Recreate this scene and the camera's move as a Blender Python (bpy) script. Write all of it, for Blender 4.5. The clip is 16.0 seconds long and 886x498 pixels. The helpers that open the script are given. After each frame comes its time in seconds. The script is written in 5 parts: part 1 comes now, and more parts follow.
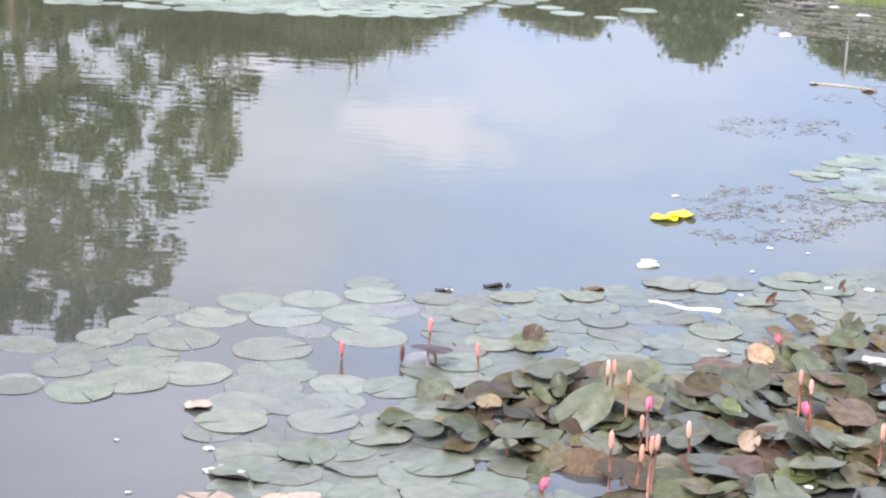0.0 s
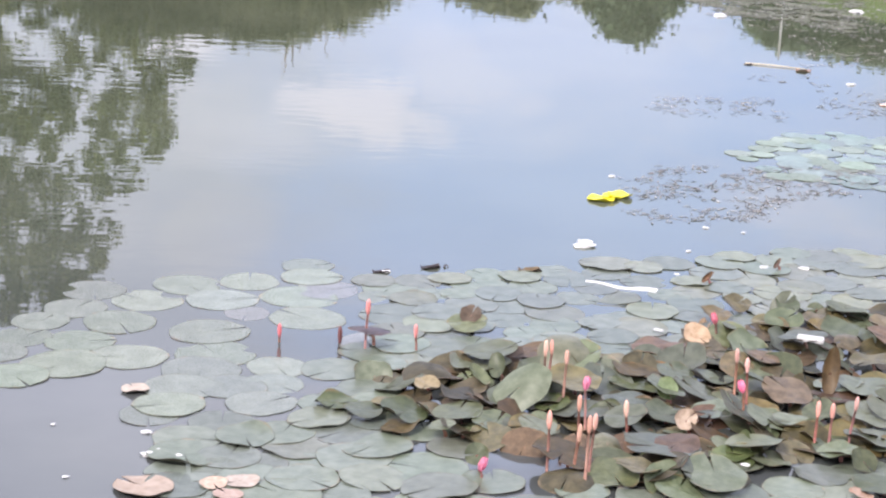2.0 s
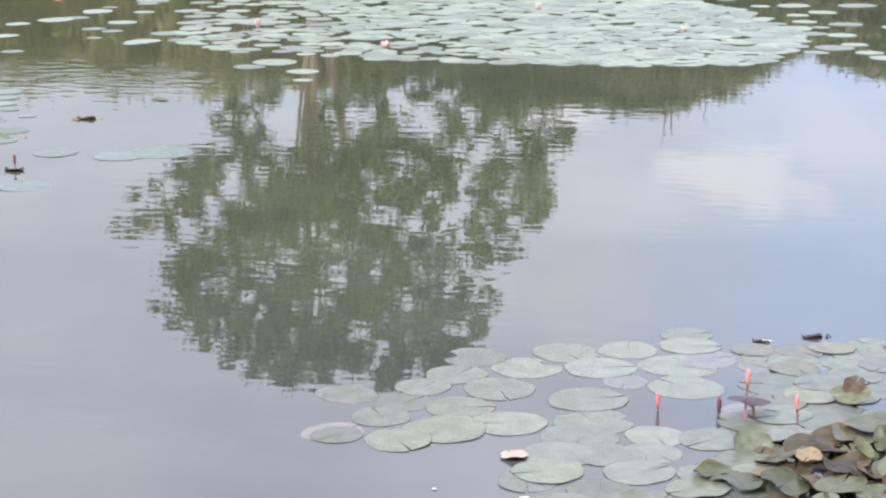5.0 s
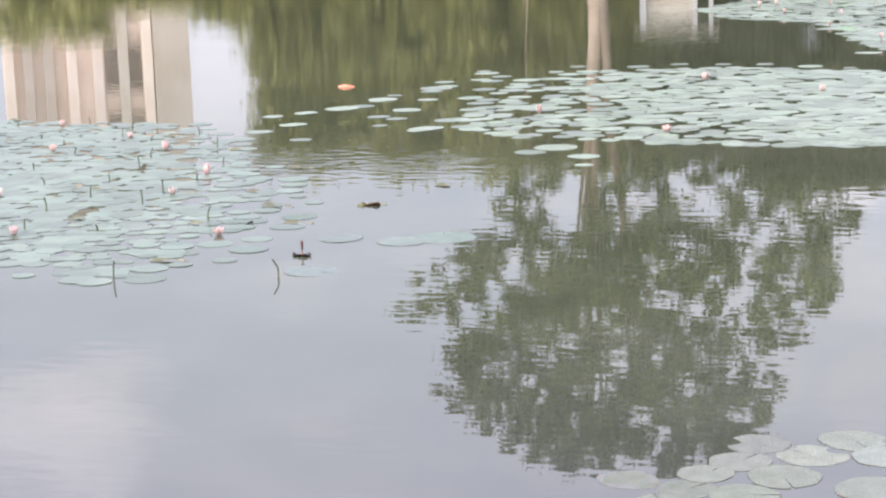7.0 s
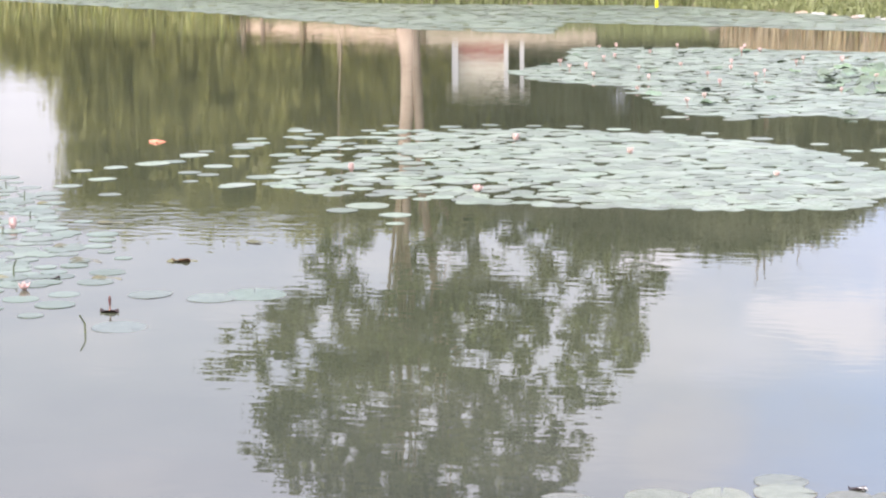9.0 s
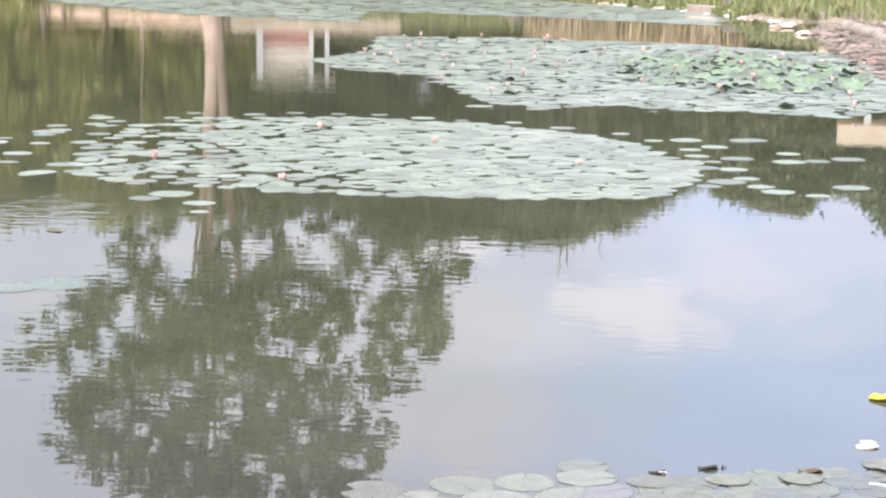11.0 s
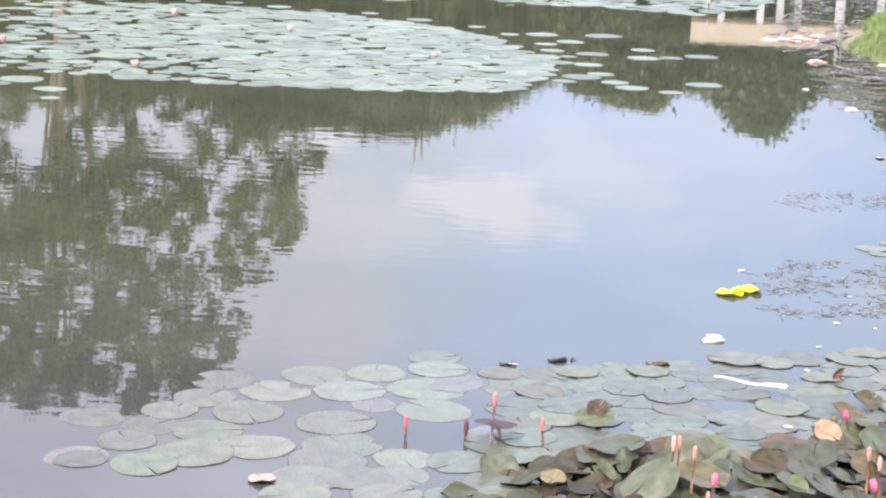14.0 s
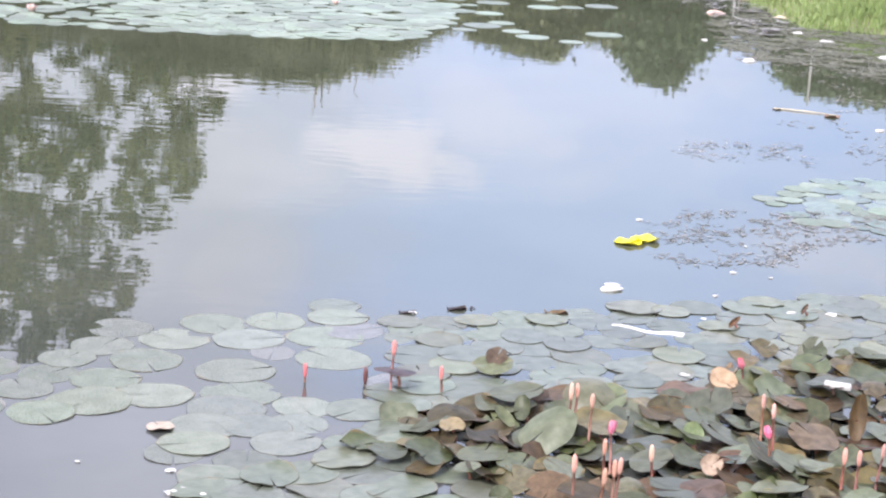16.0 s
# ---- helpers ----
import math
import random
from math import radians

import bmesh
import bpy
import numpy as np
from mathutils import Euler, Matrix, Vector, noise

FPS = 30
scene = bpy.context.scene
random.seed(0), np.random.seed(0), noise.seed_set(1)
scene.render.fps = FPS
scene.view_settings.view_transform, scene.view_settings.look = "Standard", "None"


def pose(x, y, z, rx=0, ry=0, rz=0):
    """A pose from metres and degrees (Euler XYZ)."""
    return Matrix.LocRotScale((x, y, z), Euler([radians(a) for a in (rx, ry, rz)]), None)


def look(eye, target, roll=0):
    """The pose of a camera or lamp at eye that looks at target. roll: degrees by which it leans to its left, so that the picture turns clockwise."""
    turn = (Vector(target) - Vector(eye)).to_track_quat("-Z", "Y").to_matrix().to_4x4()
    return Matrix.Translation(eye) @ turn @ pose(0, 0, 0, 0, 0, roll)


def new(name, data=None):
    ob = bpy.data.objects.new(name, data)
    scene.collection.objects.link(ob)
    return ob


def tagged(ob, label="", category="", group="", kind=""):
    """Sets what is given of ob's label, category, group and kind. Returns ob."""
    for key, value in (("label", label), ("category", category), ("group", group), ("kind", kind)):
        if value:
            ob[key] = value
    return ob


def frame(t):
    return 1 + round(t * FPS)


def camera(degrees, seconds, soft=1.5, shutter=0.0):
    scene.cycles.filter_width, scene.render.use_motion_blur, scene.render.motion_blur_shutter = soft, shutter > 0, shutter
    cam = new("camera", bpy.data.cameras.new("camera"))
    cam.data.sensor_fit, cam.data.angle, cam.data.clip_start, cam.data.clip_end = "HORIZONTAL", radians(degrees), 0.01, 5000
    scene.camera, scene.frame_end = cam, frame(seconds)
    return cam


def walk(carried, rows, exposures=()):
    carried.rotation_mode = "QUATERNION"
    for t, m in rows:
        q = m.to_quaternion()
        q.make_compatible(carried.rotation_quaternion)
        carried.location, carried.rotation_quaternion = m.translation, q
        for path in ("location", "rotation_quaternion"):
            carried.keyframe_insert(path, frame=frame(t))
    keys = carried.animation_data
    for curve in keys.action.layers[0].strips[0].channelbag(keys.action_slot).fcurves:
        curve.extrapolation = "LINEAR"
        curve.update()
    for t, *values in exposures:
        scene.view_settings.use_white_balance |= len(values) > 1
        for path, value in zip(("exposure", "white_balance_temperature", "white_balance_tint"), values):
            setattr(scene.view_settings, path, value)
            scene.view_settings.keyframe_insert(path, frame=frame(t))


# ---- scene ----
# ---------------------------------------------------------------- camera
cam = camera(25.97, 16.0, soft=2.3)
EYE = (0.0, 0.0, 2.0)
# seconds, heading to the right, tilt down, lean (degrees): the eye stays put and turns
AIM = [
    (0.0, 0.00, 14.81, 2.56),
    (0.5, 0.59, 14.99, 2.68),
    (1.0, 1.09, 15.12, 2.61),
    (1.5, 1.53, 15.19, 2.66),
    (2.0, 1.96, 15.28, 2.71),
    (2.5, 2.30, 15.38, 2.69),
    (3.0, 2.64, 15.44, 2.76),
    (3.5, 2.31, 15.24, 2.54),
    (4.0, 0.20, 14.71, 1.68),
    (4.5, -4.33, 14.03, 0.89),
    (5.0, -9.70, 13.50, -0.09),
    (5.2, -10.98, 13.28, -0.27),
    (7.3, -18.57, 10.51, -2.09),
    (7.5, -18.57, 10.32, -2.21),
    (8.0, -18.00, 9.87, -1.98),
    (8.5, -16.21, 9.49, -1.49),
    (9.0, -12.46, 9.22, -0.33),
    (9.5, -8.98, 9.06, 0.08),
    (9.7, -8.56, 9.11, -0.58),
    (11.8, -5.06, 10.21, 1.76),
    (12.0, -4.72, 10.51, 1.90),
    (12.5, -3.87, 11.19, 2.01),
    (13.0, -3.26, 11.70, 2.03),
    (13.5, -2.66, 12.27, 2.17),
    (14.0, -2.07, 12.68, 2.20),
    (14.5, -1.44, 13.05, 2.32),
    (15.0, -0.74, 13.42, 2.53),
    (15.5, 0.09, 13.76, 2.84),
    (16.0, 1.07, 14.08, 3.14),
]
walk(cam, [(t, Matrix.Translation(EYE) @ pose(0, 0, 0, 90 - tilt, 0, -turn) @ pose(0, 0, 0, 0, 0, lean)) for t, turn, tilt, lean in AIM],
     exposures=[(0.0, 0.69, 6380, 14), (2.0, 0.67, 6380, 14), (4.0, 0.65, 6400, 14), (5.0, 0.63, 6450, 14), (7.5, 0.69, 6550, 14), (8.5, 0.75, 6600, 14), (9.5, 0.79, 6700, 15),
                (12.0, 0.74, 6620, 14), (13.0, 0.74, 6520, 14), (14.0, 0.71, 6450, 14), (16.0, 0.72, 6340, 14)])

# ---------------------------------------------------------------- sky and sun
SUN_EL, SUN_AZ = 48.0, 215.0     # degrees; azimuth clockwise from +y
sun = new("sun", bpy.data.lights.new("sun", "SUN"))
sun.data.energy, sun.data.angle, sun.data.color = 2.2, radians(12), (1.0, 0.95, 0.88)
sun_dir = Vector((math.sin(radians(SUN_AZ)) * math.cos(radians(SUN_EL)), math.cos(radians(SUN_AZ)) * math.cos(radians(SUN_EL)), math.sin(radians(SUN_EL))))
sun.matrix_world = look(sun_dir * 60, (0, 0, 0))


class Nodes:
    """A small wrapper to lay out a node tree."""

    def __init__(self, tree):
        self.tree = tree
        tree.nodes.clear()

    def add(self, kind, ins=None, **props):
        n = self.tree.nodes.new(kind)
        for k, v in props.items():
            if k == "operation":
                n.operation = v
            elif k == "blend_type":
                n.blend_type = v
            elif k == "data_type":
                n.data_type = v
            elif k == "interpolation_type":
                n.interpolation_type = v
            elif k == "feature":
                n.feature = v
        for k, v in (ins or {}).items():
            self.put(n.inputs[k], v)
        return n

    def put(self, socket, v):
        if isinstance(v, bpy.types.NodeSocket):
            self.tree.links.new(v, socket)
        elif isinstance(v, (tuple, list)) and len(v) == 3 and len(socket.default_value) == 4:
            socket.default_value = (*v, 1.0)
        else:
            socket.default_value = v

    def math(self, op, a, b=0.0, c=0.0):
        return self.add("ShaderNodeMath", {0: a, 1: b, 2: c}, operation=op).outputs[0]

    def vmath(self, op, a, b=(0, 0, 0)):
        n = self.add("ShaderNodeVectorMath", {0: a, 1: b}, operation=op)
        return n.outputs["Value"] if op in ("DOT_PRODUCT", "LENGTH", "DISTANCE") else n.outputs[0]

    def mix(self, fac, a, b, blend="MIX"):
        n = self.add("ShaderNodeMix", data_type="RGBA", blend_type=blend)
        self.put(n.inputs[0], fac)
        self.put(n.inputs[6], a)
        self.put(n.inputs[7], b)
        return n.outputs[2]

    def ramp(self, x, lo, hi, a=0.0, b=1.0):
        n = self.add("ShaderNodeMapRange", {"Value": x, "From Min": lo, "From Max": hi, "To Min": a, "To Max": b}, interpolation_type="SMOOTHSTEP")
        return n.outputs[0]

    def noise(self, vec, scale, detail=4.0, rough=0.55, distort=0.0, out="Fac"):
        n = self.add("ShaderNodeTexNoise", {"Vector": vec, "Scale": scale, "Detail": detail, "Roughness": rough, "Distortion": distort})
        return n.outputs[out]


world = bpy.data.worlds.new("hazy_sky")
scene.world = world
world.use_nodes = True
N = Nodes(world.node_tree)
sky = N.add("ShaderNodeTexSky")
sky.sky_type, sky.sun_disc = "NISHITA", False
sky.sun_elevation, sky.sun_rotation = radians(SUN_EL), radians(SUN_AZ)
sky.air_density, sky.dust_density, sky.ozone_density = 1.0, 2.5, 1.5
ray_dir = N.vmath("NORMALIZE", N.add("ShaderNodeTexCoord").outputs["Generated"])
xyz = N.add("ShaderNodeSeparateXYZ", {0: ray_dir})
up = N.math("ADD", N.math("MAXIMUM", xyz.outputs[2], 0.0), 0.10)
flat = N.add("ShaderNodeCombineXYZ", {0: N.math("DIVIDE", xyz.outputs[0], up), 1: N.math("DIVIDE", xyz.outputs[1], up), 2: 0.0}).outputs[0]
veil = N.ramp(N.noise(flat, 0.55, 5.0, 0.55, 0.3), 0.36, 0.66)
puff = N.ramp(N.noise(N.vmath("ADD", flat, (3.1, 1.7, 0.0)), 1.5, 6.0, 0.6, 0.2), 0.52, 0.72)


def cloud_bank(heading, height, wide, tall, slant=0.0, rough=2.2, grain=11.0, edge=0.7):
    """A ragged cloud about one direction of the sky (degrees)."""
    h, e = radians(heading), radians(height)
    side = N.math("DIVIDE", N.vmath("DOT_PRODUCT", ray_dir, (math.cos(h), -math.sin(h), 0.0)), radians(wide))
    lift = N.math("ADD", N.math("DIVIDE", N.math("SUBTRACT", xyz.outputs[2], math.sin(e)), radians(tall)), N.math("MULTIPLY", side, slant))
    d = N.math("SQRT", N.math("ADD", N.math("MULTIPLY", side, side), N.math("MULTIPLY", lift, lift)))
    rag = N.math("MULTIPLY", N.noise(N.vmath("MULTIPLY", ray_dir, (1.0, 1.0, 1.8)), grain, 6.0, 0.6), rough)
    ahead = N.ramp(xyz.outputs[1], 0.0, 0.3)
    return N.math("MULTIPLY", N.ramp(N.math("ADD", d, rag), 0.5 * rough + 0.25, 0.5 * rough + 0.25 + edge, 1.0, 0.0), ahead)


lift = N.ramp(xyz.outputs[2], 0.08, 0.42, 1.0, 2.0)
cover = N.mix(0.72, sky.outputs[0], N.mix(veil, (5.8, 6.0, 7.25), (7.1, 7.05, 7.95)))
gap = cloud_bank(6.0, 13.0, 15.5, 14.0, 0.0, 1.1, 6.0, 0.55)
tone = N.mix(gap, cover, N.mix(N.math("MULTIPLY", veil, 0.25), (4.4, 5.8, 9.0), (6.7, 7.15, 8.7)))
clouds = N.mix(N.math("MULTIPLY", puff, 0.3), tone, (9.2, 8.5, 8.7))
grey = N.math("MAXIMUM", cloud_bank(-13.0, 15.5, 8.0, 5.0, 0.0, 1.4, 7.0, 0.5), cloud_bank(-5.2, 15.0, 4.2, 2.6, 0.25, 1.0, 12.0, 0.35))
grey = N.math("MAXIMUM", grey, N.math("MULTIPLY", cloud_bank(-22.0, 20.0, 7.0, 4.0, 0.0, 1.4, 8.0, 0.8), 1.4))
clouds = N.mix(N.math("MULTIPLY", grey, 0.5), clouds, (6.5, 6.5, 7.1))
clouds = N.mix(N.math("MULTIPLY", cloud_bank(-8.0, 22.0, 6.0, 4.0, 0.0, 1.2, 8.0, 0.9), 0.6), clouds, (7.9, 8.2, 9.3))
white = N.math("MAXIMUM", cloud_bank(-0.4, 11.4, 3.4, 1.3, -0.4, 2.0, 24.0, 0.8), N.math("MULTIPLY", cloud_bank(2.6, 10.0, 3.2, 1.6, -0.3, 1.8, 14.0, 1.0), 0.6))
white = N.math("MAXIMUM", white, N.math("MULTIPLY", cloud_bank(4.0, 9.5, 7.5, 2.4, -0.1, 2.4, 9.0, 1.3), 0.45))
white = N.math("MAXIMUM", white, N.math("MULTIPLY", cloud_bank(-3.6, 12.2, 3.0, 1.2, 0.2, 1.8, 13.0, 1.2), 0.45))
white = N.math("MAXIMUM", white, N.math("MULTIPLY", cloud_bank(-6.0, 9.4, 2.6, 0.9, 0.0, 1.6, 13.0, 0.7), 0.9))
white = N.math("MAXIMUM", white, N.math("MAXIMUM", N.math("MULTIPLY", cloud_bank(-24.5, 5.5, 2.6, 4.0, 0.0, 1.5, 9.0), 0.35), N.math("MULTIPLY", cloud_bank(-29.5, 15.5, 4.0, 2.6, 0.2, 2.4, 9.0), 0.8)))
clouds = N.mix(N.math("MULTIPLY", white, 0.72), clouds, (9.2, 8.8, 9.5))
clouds = N.add("ShaderNodeVectorMath", {0: clouds, "Scale": lift}, operation="SCALE").outputs[0]
back = N.add("ShaderNodeBackground", {"Color": clouds, "Strength": 0.12})
N.tree.links.new(back.outputs[0], N.add("ShaderNodeOutputWorld").inputs[0])

# ---------------------------------------------------------------- materials
def surface(name, dark, light, rough=0.6, size=8.0, bump=0.3, spread=0.25, fine=6.0, gap=0.01, spec=0.5, metal=0.0, per_piece=False, coat=0.0, coords="Object"):
    """A two-scale procedural surface: colour between dark and light, random shift per object or per island, fine relief."""
    m = bpy.data.materials.new(name)
    m.use_nodes = True
    n = Nodes(m.node_tree)
    vec = n.add("ShaderNodeTexCoord").outputs[coords]
    big = n.noise(vec, size, 5.0, 0.6)
    small = n.noise(vec, size * fine, 4.0, 0.65)
    blend = n.ramp(n.math("ADD", n.math("MULTIPLY", big, 0.65), n.math("MULTIPLY", small, 0.35)), 0.33, 0.67)
    col = n.mix(blend, dark, light)
    rnd = n.add("ShaderNodeNewGeometry").outputs["Random Per Island"] if per_piece else n.add("ShaderNodeObjectInfo").outputs["Random"]
    hsv = n.add("ShaderNodeHueSaturation", {"Color": col, "Hue": n.ramp(rnd, 0, 1, 0.5 - 0.05 * spread, 0.5 + 0.05 * spread), "Saturation": n.ramp(n.math("FRACT", n.math("MULTIPLY", rnd, 7.3)), 0, 1, 1 - 0.5 * spread, 1 + 0.3 * spread), "Value": n.ramp(n.math("FRACT", n.math("MULTIPLY", rnd, 13.7)), 0, 1, 1 - spread, 1 + spread)})
    b = n.add("ShaderNodeBump", {"Height": n.math("ADD", small, n.math("MULTIPLY", big, 0.6)), "Strength": bump, "Distance": gap})
    p = n.add("ShaderNodeBsdfPrincipled", {"Base Color": hsv.outputs[0], "Roughness": n.ramp(small, 0.2, 0.8, rough * 0.85, min(1.0, rough * 1.15)), "Metallic": metal, "Normal": b.outputs[0], "Specular IOR Level": spec, "Coat Weight": coat, "Coat Roughness": 0.25})
    n.tree.links.new(p.outputs[0], n.add("ShaderNodeOutputMaterial").inputs[0])
    return m


def pad_material(name, dark, light, under, rough=0.38, vein=0.25, spread=0.18, gloss=0.45):
    """Waxy leaf blade: radial veins, blotches, browned specks; the facing-down side takes the colour under."""
    m = bpy.data.materials.new(name)
    m.use_nodes = True
    n = Nodes(m.node_tree)
    tc = n.add("ShaderNodeTexCoord").outputs["Object"]
    info = n.add("ShaderNodeObjectInfo")
    loc = n.vmath("ADD", tc, info.outputs["Location"])
    s = n.add("ShaderNodeSeparateXYZ", {0: tc})
    ang = n.math("ARCTAN2", s.outputs[1], s.outputs[0])
    rad = n.vmath("LENGTH", tc)
    ribs = n.math("ABSOLUTE", n.math("SINE", n.math("MULTIPLY", n.math("ADD", ang, n.math("MULTIPLY", n.noise(tc, 3.0), 0.25)), 9.0)))
    line = n.math("MULTIPLY", n.ramp(ribs, 0.0, 0.22, 1.0, 0.0), n.ramp(rad, 0.05, 0.9, 1.0, 0.25))
    big = n.noise(loc, 2.2, 5.0, 0.6)
    small = n.noise(loc, 22.0, 4.0, 0.65)
    col = n.mix(n.ramp(n.math("ADD", n.math("MULTIPLY", big, 0.78), n.math("MULTIPLY", small, 0.22)), 0.36, 0.64), dark, light)
    col = n.mix(n.math("MULTIPLY", line, vein), col, light)
    speck = n.ramp(n.noise(loc, 7.0, 6.0, 0.7), 0.64, 0.74)
    col = n.mix(n.math("MULTIPLY", speck, 0.6), col, (0.16, 0.11, 0.055))
    rim = n.math("MULTIPLY", n.ramp(rad, 0.9, 1.0), n.ramp(n.noise(loc, 3.0), 0.45, 0.6))
    col = n.mix(n.math("MULTIPLY", rim, 0.5), col, (0.2, 0.13, 0.07))
    rnd = info.outputs["Random"]
    hsv = n.add("ShaderNodeHueSaturation", {"Color": col, "Hue": n.ramp(rnd, 0, 1, 0.485, 0.51), "Saturation": n.ramp(n.math("FRACT", n.math("MULTIPLY", rnd, 5.7)), 0, 1, 0.8, 1.15), "Value": n.ramp(n.math("FRACT", n.math("MULTIPLY", rnd, 11.3)), 0, 1, 1 - spread, 1 + spread)})
    side = n.add("ShaderNodeAttribute")
    side.attribute_name = "lower"
    col = n.mix(side.outputs["Fac"], hsv.outputs[0], n.mix(n.ramp(big, 0.35, 0.65), under, tuple(c * 0.6 for c in under)))
    height = n.math("ADD", n.math("MULTIPLY", line, -0.5), n.math("ADD", n.math("MULTIPLY", small, 0.1), big))
    b = n.add("ShaderNodeBump", {"Height": height, "Strength": 0.16, "Distance": 0.012})
    p = n.add("ShaderNodeBsdfPrincipled", {"Base Color": col, "Roughness": n.ramp(small, 0.25, 0.75, rough * 0.93, rough * 1.08), "Normal": b.outputs[0], "Specular IOR Level": gloss})
    n.tree.links.new(p.outputs[0], n.add("ShaderNodeOutputMaterial").inputs[0])
    return m


def water_material():
    m = bpy.data.materials.new("pond_water")
    m.use_nodes = True
    n = Nodes(m.node_tree)
    pos = n.add("ShaderNodeNewGeometry").outputs["Position"]
    wide = n.add("ShaderNodeMapping", {"Vector": pos, "Scale": (0.6, 1.0, 1.0)}).outputs[0]
    sep = n.add("ShaderNodeSeparateXYZ", {0: pos})
    breeze = n.ramp(n.math("ADD", sep.outputs[1], n.math("MULTIPLY", n.noise(pos, 0.3, 3.0), 5.0)), 18.0, 30.0, 0.85, 2.0)
    breeze = n.math("MULTIPLY", breeze, n.ramp(n.math("ADD", sep.outputs[0], n.math("MULTIPLY", n.noise(pos, 0.6, 3.0), 2.0)), 0.2, 2.2, 1.0, 0.28))
    # a breath of wind ruffles one stretch of the open water
    gust = n.vmath("LENGTH", n.vmath("MULTIPLY", n.vmath("SUBTRACT", pos, (-5.2, 13.2, 0.0)), (0.55, 0.95, 0.0)))
    gust = n.ramp(n.math("ADD", gust, n.math("MULTIPLY", n.noise(pos, 1.1, 3.0), 0.8)), 0.5, 1.6, 4.0, 0.0)
    swell = n.noise(wide, 1.4, 2.0, 0.5)
    ripple = n.noise(n.add("ShaderNodeMapping", {"Vector": pos, "Scale": (0.5, 1.0, 1.0)}).outputs[0], 10.0, 1.0, 0.45, 0.2)
    patch = n.ramp(n.noise(pos, 0.35, 3.0, 0.6), 0.35, 0.65, 0.55, 1.15)
    h = n.math("ADD", n.math("MULTIPLY", swell, 0.22), n.math("MULTIPLY", n.math("MULTIPLY", ripple, n.math("ADD", n.math("MULTIPLY", patch, breeze), gust)), 0.32))
    b = n.add("ShaderNodeBump", {"Height": h, "Strength": 1.0, "Distance": 0.0018})
    # green murk far out, greyed nearer: sky reflection put into the colour
    grey_near = n.ramp(n.math("ADD", sep.outputs[1], n.math("MULTIPLY", n.noise(pos, 0.4, 3.0), 4.0)), 6.5, 11.0, 1.0, 0.0)
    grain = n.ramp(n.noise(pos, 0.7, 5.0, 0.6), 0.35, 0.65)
    murk = n.mix(grey_near, n.mix(grain, (0.056, 0.064, 0.040), (0.074, 0.081, 0.052)), n.mix(grain, (0.050, 0.053, 0.050), (0.064, 0.066, 0.063)))
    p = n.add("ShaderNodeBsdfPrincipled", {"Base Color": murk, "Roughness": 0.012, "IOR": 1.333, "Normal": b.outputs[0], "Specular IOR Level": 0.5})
    n.tree.links.new(p.outputs[0], n.add("ShaderNodeOutputMaterial").inputs[0])
    return m


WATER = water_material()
PAD = pad_material("lily_pad_blade", (0.082, 0.097, 0.066), (0.132, 0.148, 0.108), (0.085, 0.075, 0.05), rough=0.34, gloss=0.4)
PAD_PALE = pad_material("pale_floating_blade", (0.098, 0.112, 0.076), (0.143, 0.158, 0.114), (0.095, 0.09, 0.065), rough=0.28, gloss=0.5, vein=0.15)
PAD_ROSE = pad_material("rosy_sunken_blade", (0.118, 0.118, 0.102), (0.165, 0.162, 0.145), (0.15, 0.09, 0.07), rough=0.28, gloss=0.55)
PAD_DEEP = pad_material("raised_leaf_blade", (0.044, 0.054, 0.022), (0.088, 0.097, 0.045), (0.085, 0.052, 0.028), rough=0.4, gloss=0.3, spread=0.3)
PAD_DRAB = pad_material("yellowing_pad_blade", (0.100, 0.108, 0.068), (0.152, 0.160, 0.110), (0.095, 0.085, 0.055), rough=0.36, gloss=0.4)
PAD_MID = pad_material("mid_leaf_blade", (0.062, 0.072, 0.038), (0.106, 0.116, 0.070), (0.085, 0.052, 0.03), rough=0.4, gloss=0.33, spread=0.3)
PAD_OLIVE = pad_material("olive_leaf_top", (0.098, 0.098, 0.046), (0.160, 0.156, 0.082), (0.12, 0.08, 0.04), gloss=0.3)
PAD_BROWN = pad_material("old_leaf_blade", (0.054, 0.032, 0.015), (0.105, 0.064, 0.032), (0.09, 0.05, 0.03), rough=0.5, gloss=0.3, spread=0.3)
# old brown with the shade under and between leaves put into the colour
PAD_SHADE = pad_material("old_blade_shade_tint", (0.034, 0.028, 0.014), (0.074, 0.058, 0.029), (0.06, 0.04, 0.022), rough=0.5, gloss=0.2, spread=0.3)
PAD_CRISP = pad_material("crisp_dying_blade", (0.28, 0.205, 0.15), (0.40, 0.31, 0.24), (0.2, 0.13, 0.09), rough=0.5, gloss=0.35, vein=0.4)
PAD_KHAKI = pad_material("khaki_leaf_blade", (0.135, 0.108, 0.05), (0.215, 0.175, 0.092), (0.12, 0.09, 0.045), rough=0.5, gloss=0.25)
PAD_TAN = pad_material("dead_leaf_blade", (0.24, 0.16, 0.105), (0.35, 0.25, 0.18), (0.22, 0.14, 0.09), rough=0.5, gloss=0.3)
LOTUS = pad_material("lotus_pad_blade", (0.140, 0.176, 0.128), (0.205, 0.245, 0.186), (0.16, 0.18, 0.11), rough=0.5, spread=0.25)
STEM = surface("lily_stem", (0.28, 0.11, 0.085), (0.46, 0.22, 0.165), 0.5, 30)
BUD = surface("lily_bud", (0.62, 0.28, 0.20), (0.80, 0.47, 0.36), 0.5, 40, spread=0.2)
BUD_DARK = surface("dark_bud", (0.12, 0.045, 0.04), (0.22, 0.08, 0.06), 0.5, 40)
